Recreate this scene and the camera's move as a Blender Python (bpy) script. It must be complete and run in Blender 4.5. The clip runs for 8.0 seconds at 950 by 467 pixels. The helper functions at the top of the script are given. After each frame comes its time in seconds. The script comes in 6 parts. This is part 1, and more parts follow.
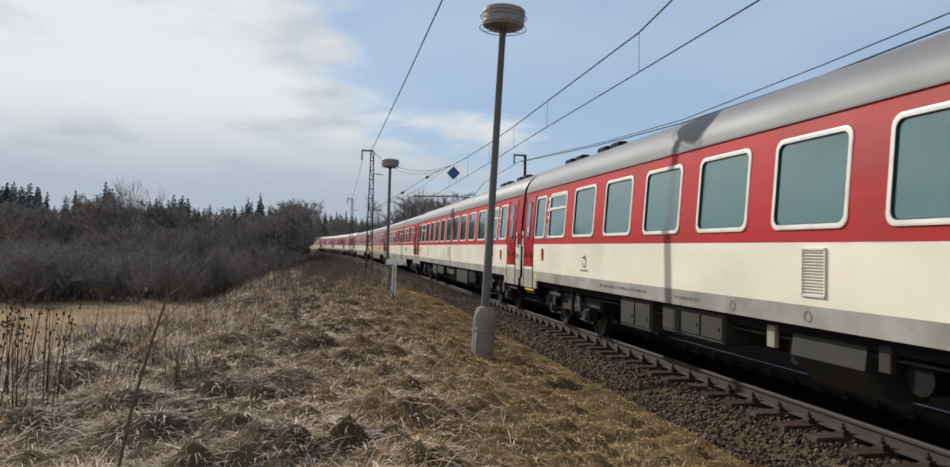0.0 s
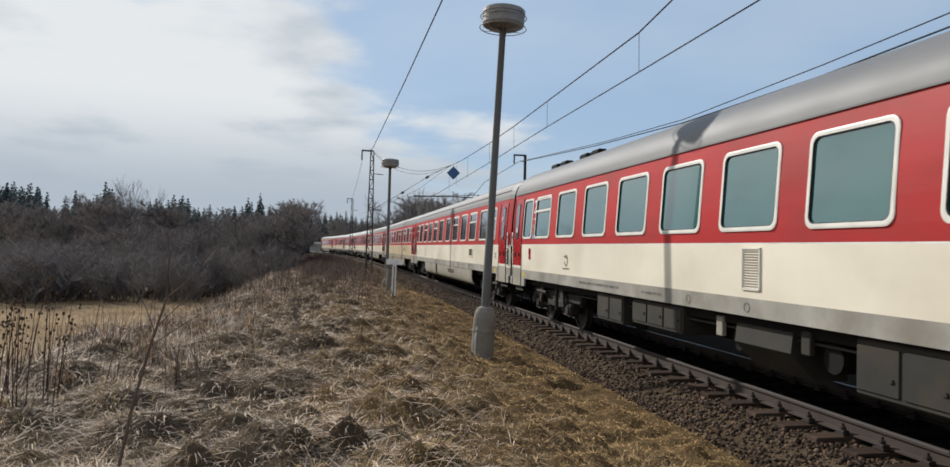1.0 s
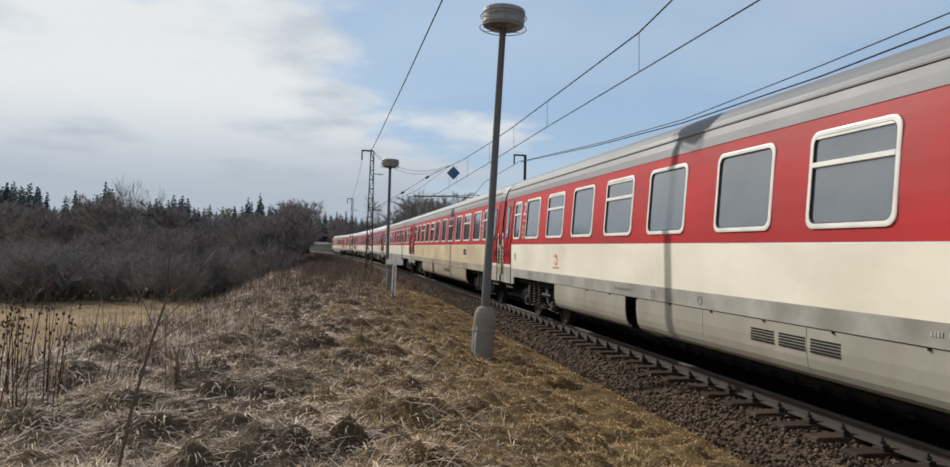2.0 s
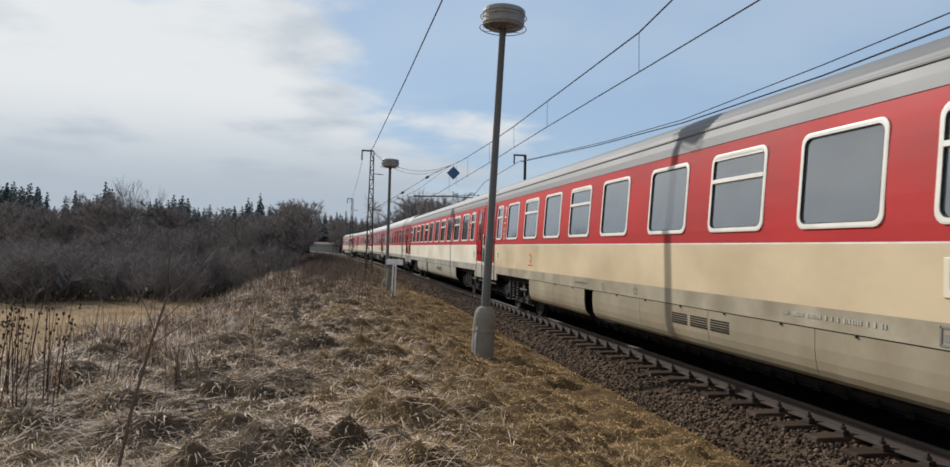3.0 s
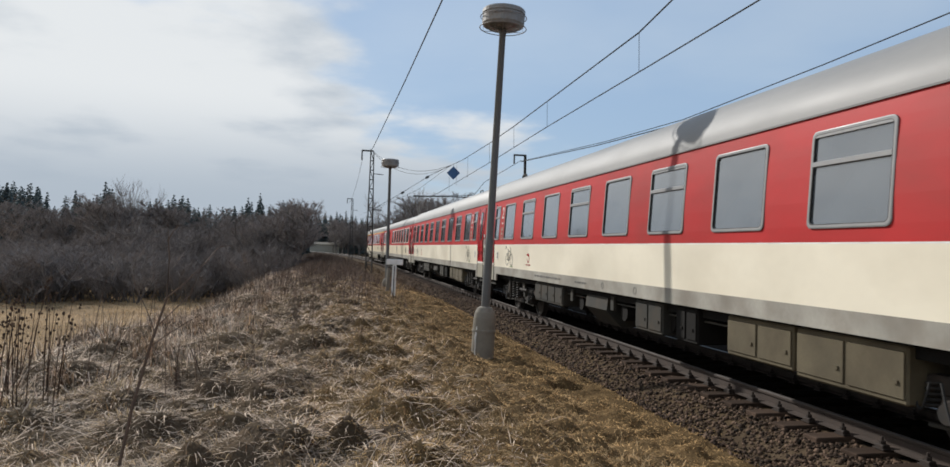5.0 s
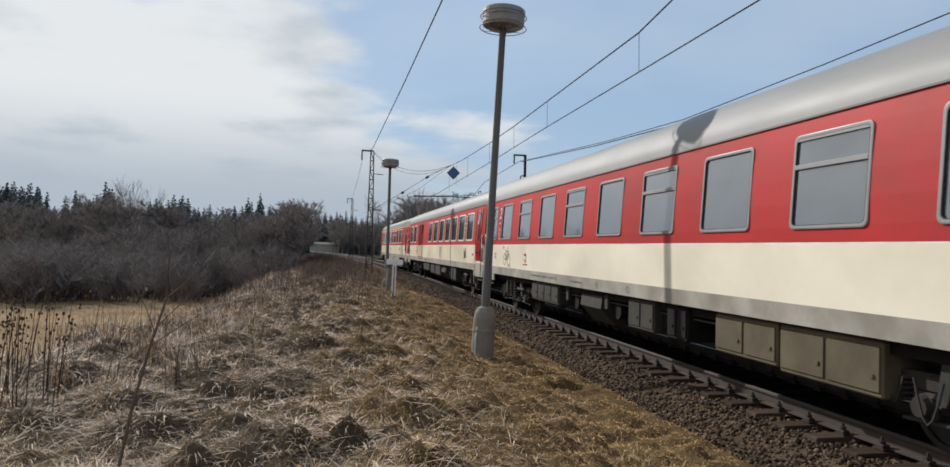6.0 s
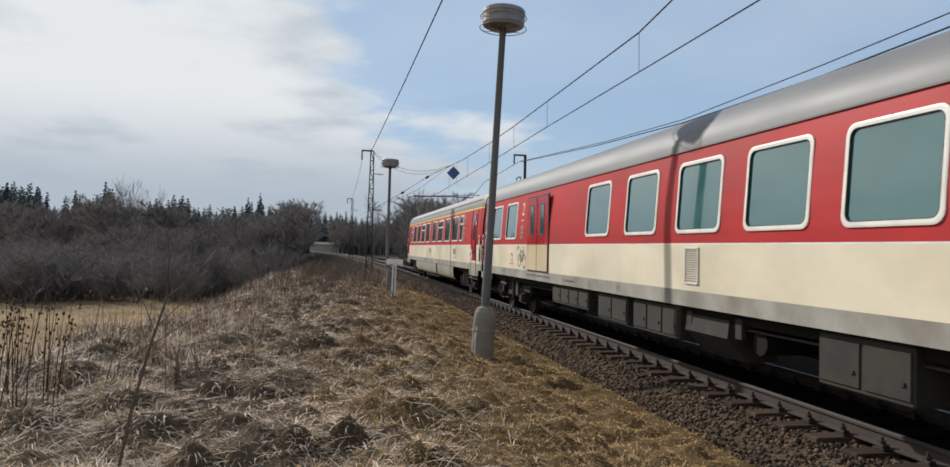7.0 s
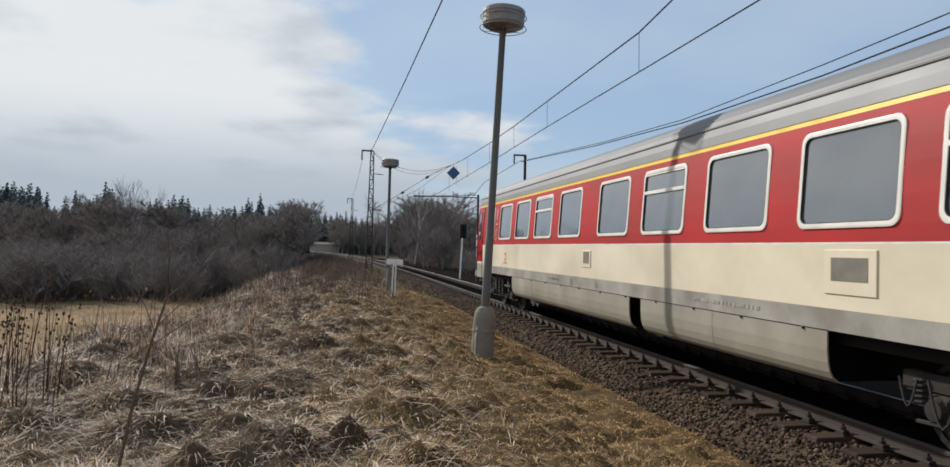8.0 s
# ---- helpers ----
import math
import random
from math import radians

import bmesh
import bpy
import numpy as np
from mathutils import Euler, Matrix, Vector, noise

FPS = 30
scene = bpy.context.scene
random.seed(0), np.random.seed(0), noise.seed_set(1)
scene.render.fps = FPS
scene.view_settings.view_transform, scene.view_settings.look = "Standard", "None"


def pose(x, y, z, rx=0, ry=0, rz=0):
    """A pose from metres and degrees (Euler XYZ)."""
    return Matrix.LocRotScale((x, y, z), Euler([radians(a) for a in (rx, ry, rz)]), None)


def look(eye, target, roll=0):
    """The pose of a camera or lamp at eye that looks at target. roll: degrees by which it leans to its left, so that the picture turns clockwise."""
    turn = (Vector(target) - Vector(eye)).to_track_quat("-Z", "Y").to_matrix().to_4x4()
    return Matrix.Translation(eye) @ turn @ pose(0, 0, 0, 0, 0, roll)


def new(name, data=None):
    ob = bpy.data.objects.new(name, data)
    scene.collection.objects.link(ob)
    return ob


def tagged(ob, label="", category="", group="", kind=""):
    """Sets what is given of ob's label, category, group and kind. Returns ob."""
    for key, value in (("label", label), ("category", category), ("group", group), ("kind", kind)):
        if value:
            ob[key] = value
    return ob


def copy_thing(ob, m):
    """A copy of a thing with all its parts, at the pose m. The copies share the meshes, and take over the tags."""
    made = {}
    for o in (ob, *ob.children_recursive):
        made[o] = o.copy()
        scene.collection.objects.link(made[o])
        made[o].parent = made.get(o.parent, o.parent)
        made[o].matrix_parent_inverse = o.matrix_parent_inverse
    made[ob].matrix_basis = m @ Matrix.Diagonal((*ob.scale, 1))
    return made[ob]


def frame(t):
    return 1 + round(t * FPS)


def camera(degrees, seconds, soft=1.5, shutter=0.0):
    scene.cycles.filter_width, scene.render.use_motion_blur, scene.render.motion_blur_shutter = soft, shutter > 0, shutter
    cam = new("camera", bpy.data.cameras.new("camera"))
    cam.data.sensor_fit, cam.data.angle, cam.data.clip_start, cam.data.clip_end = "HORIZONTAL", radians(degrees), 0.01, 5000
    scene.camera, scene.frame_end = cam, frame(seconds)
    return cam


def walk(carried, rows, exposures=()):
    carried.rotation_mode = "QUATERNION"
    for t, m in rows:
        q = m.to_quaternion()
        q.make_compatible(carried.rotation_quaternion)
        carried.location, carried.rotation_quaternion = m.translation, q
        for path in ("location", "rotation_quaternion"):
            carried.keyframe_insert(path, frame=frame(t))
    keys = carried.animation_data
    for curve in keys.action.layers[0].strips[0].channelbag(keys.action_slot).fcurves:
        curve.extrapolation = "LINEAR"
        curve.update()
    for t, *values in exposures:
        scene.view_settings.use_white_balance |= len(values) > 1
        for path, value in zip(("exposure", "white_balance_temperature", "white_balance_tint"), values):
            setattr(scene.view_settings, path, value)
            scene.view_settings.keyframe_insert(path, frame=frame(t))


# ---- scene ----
import colorsys

V = 25.2                      # train speed, m/s
K0, K1, OFF, S0 = -0.000178, 8.44e-6, 6.74, 13.34
EYE = (0.0, 0.0, 1.893)

cam = camera(65.75, 8.0, soft=1.5, shutter=0.02)
_a, _e = radians(11.066), radians(1.175)
_aim = (EYE[0] + math.sin(_a) * math.cos(_e), EYE[1] + math.cos(_a) * math.cos(_e), EYE[2] + math.sin(_e))
VIEW = look(EYE, _aim, 1.155)
walk(cam, [(0.0, VIEW), (8.0, VIEW)], exposures=[(0.0, 0.0), (8.0, 0.0)])

# ---- light ----
SUN = Vector((-0.46, 0.72, 0.515)).normalized()
sun = new("sun", bpy.data.lights.new("sun", "SUN"))
sun.data.energy, sun.data.angle, sun.data.color = 4.2, radians(0.8), (1.0, 0.965, 0.91)
sun.matrix_world = look((0, 0, 60), Vector((0, 0, 60)) - SUN)

world = bpy.data.worlds.new("sky")
scene.world = world
world.use_nodes = True
wn, wl = world.node_tree.nodes, world.node_tree.links
wn.clear()
w_out, w_bg = wn.new("ShaderNodeOutputWorld"), wn.new("ShaderNodeBackground")
w_sky = wn.new("ShaderNodeTexSky")
w_sky.sky_type, w_sky.sun_disc = "NISHITA", False
w_sky.sun_elevation = math.asin(SUN.z)
w_sky.sun_rotation = math.atan2(SUN.x, SUN.y)
w_sky.air_density, w_sky.dust_density, w_sky.ozone_density = 1.15, 0.7, 2.5
w_co = wn.new("ShaderNodeTexCoord")


def wmath(op, a, b=None):
    n = wn.new("ShaderNodeMath")
    n.operation = op
    n.use_clamp = op == "MULTIPLY_ADD"
    for i, v in enumerate((a, b)):
        if v is None:
            continue
        if isinstance(v, (int, float)):
            n.inputs[i].default_value = v
        else:
            wl.new(v, n.inputs[i])
    return n.outputs[0]


def wramp(src, lo, hi):
    n = wn.new("ShaderNodeMapRange")
    n.interpolation_type = "SMOOTHSTEP"
    n.inputs["From Min"].default_value, n.inputs["From Max"].default_value = lo, hi
    wl.new(src, n.inputs["Value"])
    return n.outputs["Result"]


# clouds lie on a flat layer: direction divided by its height
w_sep = wn.new("ShaderNodeSeparateXYZ")
wl.new(w_co.outputs["Generated"], w_sep.inputs[0])
w_h = wmath("ADD", wmath("MAXIMUM", w_sep.outputs["Z"], 0.0), 0.16)
w_comb = wn.new("ShaderNodeCombineXYZ")
wl.new(wmath("DIVIDE", w_sep.outputs["X"], w_h), w_comb.inputs["X"])
wl.new(wmath("DIVIDE", w_sep.outputs["Y"], w_h), w_comb.inputs["Y"])


def wnoise(scale, detail, off):
    m = wn.new("ShaderNodeMapping")
    m.inputs["Location"].default_value = off
    m.inputs["Scale"].default_value = (1.0, 1.0, 1.0)
    wl.new(w_comb.outputs[0], m.inputs["Vector"])
    n = wn.new("ShaderNodeTexNoise")
    n.inputs["Scale"].default_value, n.inputs["Detail"].default_value, n.inputs["Roughness"].default_value = scale, detail, 0.5
    wl.new(m.outputs[0], n.inputs["Vector"])
    return n.outputs["Fac"]


# a light veil over the blue
w_veil = wn.new("ShaderNodeMix")
w_veil.data_type = "RGBA"
w_veil.inputs[0].default_value = 0.72
wl.new(w_sky.outputs[0], w_veil.inputs[6])
w_vcol = wn.new("ShaderNodeMix")
w_vcol.data_type = "RGBA"
wl.new(wramp(wnoise(0.7, 5.0, (9.0, 2.0, 0.0)), 0.35, 0.75), w_vcol.inputs[0])
w_vcol.inputs[6].default_value = (3.6, 5.0, 7.05, 1)
w_vcol.inputs[7].default_value = (5.1, 6.2, 7.6, 1)
wl.new(w_vcol.outputs[2], w_veil.inputs[7])
# the cloud bank lies to the sunny west side and thins upwards and to the east
w_edge = wmath("ADD", wmath("ADD", wmath("MULTIPLY", w_sep.outputs["X"], -1.0), wmath("MULTIPLY", w_sep.outputs["Z"], -1.35)), 0.25)
w_u = wmath("ADD", w_edge, wmath("MULTIPLY", wnoise(1.9, 9.0, (3.1, 0.4, 0.0)), 0.95))
w_fac = wmath("MULTIPLY", wramp(w_u, 0.29, 0.50), 0.96)
w_low = wramp(w_sep.outputs["Z"], 0.05, 0.20)
w_cloud = wn.new("ShaderNodeMix")
w_cloud.data_type = "RGBA"
wl.new(wmath("MULTIPLY", w_low, wramp(wnoise(1.6, 6.0, (1.0, 7.0, 0.0)), 0.20, 0.52)), w_cloud.inputs[0])
w_cloud.inputs[6].default_value = (4.3, 4.95, 5.7, 1)
w_cloud.inputs[7].default_value = (8.0, 8.25, 8.4, 1)
w_mix = wn.new("ShaderNodeMix")
w_mix.data_type = "RGBA"
wl.new(w_fac, w_mix.inputs[0])
wl.new(w_veil.outputs[2], w_mix.inputs[6])
wl.new(w_cloud.outputs[2], w_mix.inputs[7])
wl.new(w_mix.outputs[2], w_bg.inputs["Color"])
w_bg.inputs["Strength"].default_value = 0.1
wl.new(w_bg.outputs[0], w_out.inputs["Surface"])

# ---- materials ----


def mat(name, color, rough=0.7, metal=0.0, vary=0.25, scale=6.0, fine=60.0, bump=0.15, dirt=None, dirt_amt=0.0,
        dirt_scale=2.0, spread=0.0, island=False, stretch=(1, 1, 1), dist=0.01, spec=0.5, coords="Object"):
    """Principled surface with two scales of variation, optional dirt in patches and a random tone per piece."""
    m = bpy.data.materials.new(name)
    m.use_nodes = True
    nt = m.node_tree
    n, l = nt.nodes, nt.links
    b = n["Principled BSDF"]
    b.inputs["Metallic"].default_value = metal
    b.inputs["Specular IOR Level"].default_value = spec
    co, mp = n.new("ShaderNodeTexCoord"), n.new("ShaderNodeMapping")
    mp.inputs["Scale"].default_value = stretch
    l.new(co.outputs[coords], mp.inputs[0])

    def noise_tex(sc, det):
        t = n.new("ShaderNodeTexNoise")
        t.inputs["Scale"].default_value, t.inputs["Detail"].default_value = sc, det
        l.new(mp.outputs[0], t.inputs["Vector"])
        return t.outputs["Fac"]

    def mix(fac, a, c, kind="MIX"):
        x = n.new("ShaderNodeMix")
        x.data_type, x.blend_type = "RGBA", kind
        for sock, v in ((0, fac), (6, a), (7, c)):
            if isinstance(v, (int, float)):
                x.inputs[sock].default_value = v
            elif isinstance(v, tuple):
                x.inputs[sock].default_value = (*v, 1)
            else:
                l.new(v, x.inputs[sock])
        return x.outputs[2]

    def remap(v, lo, hi, a, c):
        r = n.new("ShaderNodeMapRange")
        for k, x in (("From Min", lo), ("From Max", hi), ("To Min", a), ("To Max", c)):
            r.inputs[k].default_value = x
        l.new(v, r.inputs[0])
        return r.outputs[0]

    big, small = noise_tex(scale, 4), noise_tex(fine, 3)
    dark = tuple(c * (1 - vary) for c in color)
    lite = tuple(min(1, c * (1 + vary)) for c in color)
    col = mix(remap(big, 0.3, 0.7, 0, 1), dark, lite)
    col = mix(remap(small, 0.3, 0.7, 0, vary), col, tuple(c * 0.6 for c in color))
    if dirt:
        d = noise_tex(dirt_scale, 6)
        col = mix(remap(d, 0.45, 0.7, 0, dirt_amt), col, dirt)
    if spread:
        g = n.new("ShaderNodeNewGeometry") if island else n.new("ShaderNodeObjectInfo")
        h = n.new("ShaderNodeHueSaturation")
        l.new(remap(g.outputs["Random Per Island" if island else "Random"], 0, 1, 1 - spread, 1 + spread), h.inputs["Value"])
        l.new(col, h.inputs["Color"])
        col = h.outputs[0]
    l.new(col, b.inputs["Base Color"])
    l.new(remap(big, 0.3, 0.7, max(0.02, rough - 0.1), min(1, rough + 0.1)), b.inputs["Roughness"])
    if bump:
        bp = n.new("ShaderNodeBump")
        bp.inputs["Strength"].default_value, bp.inputs["Distance"].default_value = bump, dist
        l.new(small, bp.inputs["Height"])
        l.new(bp.outputs[0], b.inputs["Normal"])
    return m


def glass(name, tint, through_amt=0.25, rough=0.02):
    m = mat(name, tint, rough=0.06, vary=0.12, scale=1.2, fine=9.0, bump=0.02, spec=0.9)
    b = m.node_tree.nodes["Principled BSDF"]
    b.inputs["Transmission Weight"].default_value = through_amt
    b.inputs["IOR"].default_value = 1.6
    b.inputs["Coat Weight"].default_value = 1.0
    b.inputs["Coat Roughness"].default_value = rough
    b.inputs["Coat IOR"].default_value = 1.9
    return m


M = dict(
    red=mat("coach_red", (0.45, 0.030, 0.030), 0.5, spec=0.14, vary=0.08, scale=0.8, fine=14, bump=0.03, dirt=(0.16, 0.05, 0.04), dirt_amt=0.35, dirt_scale=1.1, stretch=(1, 0.5, 1)),
    door_red=mat("door_red", (0.40, 0.012, 0.016), 0.28, vary=0.1, scale=1.5, fine=12, bump=0.03),
    cream=mat("coach_cream", (0.81, 0.745, 0.60), 0.38, vary=0.05, scale=0.7, fine=9, bump=0.02, dirt=(0.46, 0.39, 0.28), dirt_amt=0.30, dirt_scale=0.9, stretch=(1, 0.6, 1)),
    tan=mat("coach_tan", (0.62, 0.495, 0.315), 0.4, vary=0.08, scale=0.7, fine=9, bump=0.02, dirt=(0.38, 0.28, 0.17), dirt_amt=0.5, dirt_scale=0.9, stretch=(1, 0.6, 1)),
    sill=mat("sill_grey", (0.33, 0.312, 0.27), 0.55, spec=0.3, vary=0.18, scale=1.4, fine=20, bump=0.05, dirt=(0.16, 0.13, 0.10), dirt_amt=0.5, dirt_scale=2.0),
    sill_tan=mat("sill_tan", (0.33, 0.285, 0.20), 0.5, vary=0.16, scale=1.4, fine=20, bump=0.05, dirt=(0.18, 0.14, 0.09), dirt_amt=0.5, dirt_scale=2.0),
    skirt_tan=mat("skirt_tan", (0.295, 0.25, 0.172), 0.6, spec=0.25, vary=0.16, scale=1.0, fine=18, bump=0.05, dirt=(0.20, 0.15, 0.09), dirt_amt=0.6, dirt_scale=1.2),
    faded_white=mat("faded_white", (0.44, 0.42, 0.35), 0.7, vary=0.25, scale=8, fine=40, bump=0.0),
    skirt=mat("skirt_grey", (0.325, 0.302, 0.24), 0.5, vary=0.12, scale=1.0, fine=18, bump=0.05, dirt=(0.22, 0.18, 0.13), dirt_amt=0.5, dirt_scale=1.2),
    roof_light=mat("roof_pale", (0.25, 0.247, 0.24), 0.55, spec=0.3, vary=0.1, scale=0.6, fine=10, bump=0.05, dirt=(0.19, 0.187, 0.182), dirt_amt=0.5, dirt_scale=0.8, stretch=(1, 0.4, 1)),
    roof=mat("roof_silver", (0.18, 0.178, 0.174), 0.55, metal=0.0, spec=0.3, vary=0.12, scale=0.6, fine=10, bump=0.05, dirt=(0.15, 0.147, 0.145), dirt_amt=0.6, dirt_scale=0.8, stretch=(1, 0.4, 1)),
    yellow=mat("stripe_yellow", (0.80, 0.55, 0.02), 0.4, vary=0.08, scale=2, fine=20, bump=0.02),
    frame=mat("frame_ivory", (0.70, 0.67, 0.60), 0.45, vary=0.1, scale=3, fine=40, bump=0.04),
    frame_dark=mat("frame_alu", (0.20, 0.20, 0.20), 0.55, metal=0.1, vary=0.1, scale=3, fine=40, bump=0.04),
    green_glass=glass("green_glass", (0.012, 0.135, 0.125)),
    grey_glass=glass("grey_glass", (0.125, 0.142, 0.158)),
    dark_glass=glass("dark_glass", (0.02, 0.025, 0.025)),
    rubber=mat("rubber", (0.018, 0.018, 0.018), 0.75, vary=0.2, scale=5, fine=40, bump=0.1),
    under=mat("under_dark", (0.012, 0.011, 0.010), 0.85, spec=0.15, vary=0.35, scale=3, fine=30, bump=0.2),
    box_tan=mat("box_tan", (0.115, 0.096, 0.062), 0.75, spec=0.2, vary=0.2, scale=2, fine=25, bump=0.1, dirt=(0.07, 0.055, 0.035), dirt_amt=0.6, dirt_scale=2.5),
    cream_warm=mat("coach_cream_warm", (0.75, 0.665, 0.50), 0.4, vary=0.06, scale=0.7, fine=9, bump=0.02, dirt=(0.44, 0.36, 0.25), dirt_amt=0.4, dirt_scale=0.9, stretch=(1, 0.6, 1)),
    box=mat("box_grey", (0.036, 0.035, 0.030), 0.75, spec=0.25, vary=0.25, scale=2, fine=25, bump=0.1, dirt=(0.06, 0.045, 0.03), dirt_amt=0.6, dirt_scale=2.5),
    bogie=mat("bogie_grey", (0.026, 0.024, 0.022), 0.8, spec=0.25, vary=0.3, scale=4, fine=40, bump=0.2, dirt=(0.05, 0.035, 0.025), dirt_amt=0.6, dirt_scale=4),
    steel=mat("wheel_steel", (0.038, 0.035, 0.032), 0.5, metal=0.6, vary=0.25, scale=6, fine=50, bump=0.1),
    bright=mat("bright_steel", (0.5, 0.5, 0.5), 0.35, metal=0.8, vary=0.2, scale=6, fine=50, bump=0.05),
    white=mat("white_paint", (0.76, 0.75, 0.72), 0.45, vary=0.06, scale=4, fine=30, bump=0.03, dirt=(0.4, 0.36, 0.3), dirt_amt=0.35, dirt_scale=3),
    orange=mat("orange_paint", (0.75, 0.16, 0.04), 0.45, vary=0.08, scale=8, fine=40, bump=0.0),
    black=mat("black_paint", (0.03, 0.03, 0.03), 0.5, vary=0.2, scale=8, fine=40, bump=0.0),
    screen=mat("screen_beige", (0.17, 0.155, 0.12), 0.7, vary=0.25, scale=6, fine=70, bump=0.2),
    sill_mark=mat("faded_lettering", (0.19, 0.185, 0.175), 0.7, vary=0.2, scale=8, fine=40, bump=0.0),
    blue=mat("sign_blue", (0.03, 0.10, 0.24), 0.45, vary=0.15, scale=6, fine=40, bump=0.03),
    rail=mat("rail_brown", (0.058, 0.044, 0.037), 0.9, vary=0.25, scale=3, fine=60, bump=0.2, spec=0.3),
    head_dull=mat("rail_head_dull", (0.085, 0.075, 0.070), 0.75, spec=0.25, vary=0.2, scale=2, fine=30, bump=0.05, stretch=(1, 0.1, 1)),
    # lighter copy for the far rail, with the sky's grazing reflection in its colour
    head=mat("rail_head_sky_glint", (0.16, 0.15, 0.145), 0.55, metal=0.6, vary=0.2, scale=2, fine=30, bump=0.05, stretch=(1, 0.1, 1)),
    sleeper=mat("sleeper_wood", (0.066, 0.044, 0.032), 0.95, spec=0.1, vary=0.35, scale=5, fine=50, bump=0.4, spread=0.3, stretch=(0.3, 1, 1)),
    clip=mat("fastening_rust", (0.03, 0.02, 0.015), 0.85, vary=0.3, scale=20, fine=90, bump=0.3),
    stone=mat("ballast_stone", (0.080, 0.053, 0.037), 0.95, spec=0.15, vary=0.3, scale=6, fine=60, bump=0.4, spread=0.95, island=True),
    soil=mat("earth_soil", (0.085, 0.060, 0.038), 1.0, spec=0.05, vary=0.4, scale=1.2, fine=18, bump=0.8, dist=0.04, dirt=(0.085, 0.058, 0.03), dirt_amt=0.8, dirt_scale=0.5),
    turf=mat("golden_turf", (0.125, 0.082, 0.040), 1.0, spec=0.03, vary=0.35, scale=1.6, fine=24, bump=0.8, dist=0.03, dirt=(0.10, 0.066, 0.032), dirt_amt=0.7, dirt_scale=2.2),
    concrete=mat("concrete", (0.25, 0.225, 0.185), 0.9, spec=0.1, vary=0.2, scale=5, fine=70, bump=0.4, dirt=(0.12, 0.11, 0.09), dirt_amt=0.6, dirt_scale=5),
    pole=mat("pole_grey", (0.115, 0.115, 0.11), 0.6, vary=0.2, scale=6, fine=50, bump=0.15, dirt=(0.07, 0.06, 0.05), dirt_amt=0.6, dirt_scale=6, stretch=(1, 1, 0.3)),
    lamp=mat("lamp_enamel", (0.26, 0.25, 0.235), 0.45, vary=0.2, scale=5, fine=40, bump=0.08, dirt=(0.13, 0.08, 0.05), dirt_amt=0.6, dirt_scale=5),
    lamp_glass=mat("lamp_dish", (0.10, 0.10, 0.095), 0.3, vary=0.2, scale=5, fine=30, bump=0.05),
    mast=mat("mast_steel", (0.05, 0.047, 0.044), 0.85, spec=0.2, vary=0.25, scale=4, fine=40, bump=0.1),
    wire=mat("wire_copper", (0.045, 0.045, 0.047), 0.85, spec=0.1, metal=0.0, vary=0.1, scale=4, fine=20, bump=0.0),
    straw=mat("dry_grass", (0.36, 0.250, 0.135), 0.8, vary=0.25, scale=0.45, fine=5, bump=0.0, spread=0.7, island=True, spec=0.06),
    straw_grey=mat("bleached_grass", (0.64, 0.49, 0.36), 0.7, vary=0.4, scale=0.6, fine=5, bump=0.0, spread=0.85, island=True, spec=0.06, dirt=(0.17, 0.125, 0.085), dirt_amt=0.75, dirt_scale=1.1),
    straw_gold=mat("matted_grass", (0.52, 0.335, 0.155), 0.85, vary=0.4, scale=0.9, fine=7, bump=0.0, spread=0.7, island=True, spec=0.06, dirt=(0.15, 0.095, 0.045), dirt_amt=0.75, dirt_scale=1.5),
    # near-black stone colour that holds the shade under and beyond the train
    bed_shade=mat("under_train_shade", (0.020, 0.016, 0.013), 1.0, spec=0.0, vary=0.3, scale=6, fine=60, bump=0.4, spread=0.6, island=True),
    weed=mat("weed_brown", (0.165, 0.120, 0.092), 0.85, vary=0.3, scale=0.5, fine=6, bump=0.0, spread=0.5, island=True, spec=0.06),
    weed_dark=mat("weed_dark", (0.085, 0.058, 0.042), 0.9, vary=0.3, scale=0.5, fine=6, bump=0.0, spread=0.3, spec=0.06),
    meadow=mat("meadow", (0.29, 0.200, 0.115), 1.0, spec=0.02, vary=0.36, scale=0.45, fine=8.0, bump=0.6, dist=0.06, dirt=(0.25, 0.165, 0.085), dirt_amt=0.8, dirt_scale=0.12, stretch=(0.4, 1, 1)),
    bark=mat("bark", (0.15, 0.13, 0.115), 0.9, vary=0.3, scale=3, fine=30, bump=0.3, spec=0.2),
    twig=mat("bare_twigs", (0.255, 0.220, 0.198), 0.95, vary=0.2, scale=0.4, fine=3, bump=0.0, spread=0.25, spec=0.05),
    birch=mat("birch_bark", (0.36, 0.34, 0.31), 0.85, vary=0.3, scale=2, fine=9, bump=0.1, stretch=(1, 1, 4)),
    needle=mat("spruce_needles", (0.080, 0.098, 0.095), 0.95, vary=0.15, scale=0.6, fine=5, bump=0.0, spread=0.25, spec=0.02),
)

# ---- mesh helpers ----


def mesh_of(name, verts, faces, mats, idx=None, smooth=False):
    me = bpy.data.meshes.new(name)
    me.from_pydata([tuple(v) for v in verts], [], faces)
    for m in (mats if isinstance(mats, (list, tuple)) else [mats]):
        me.materials.append(m)
    if idx is not None:
        me.polygons.foreach_set("material_index", idx)
    if smooth:
        me.polygons.foreach_set("use_smooth", [True] * len(me.polygons))
    me.update()
    return me


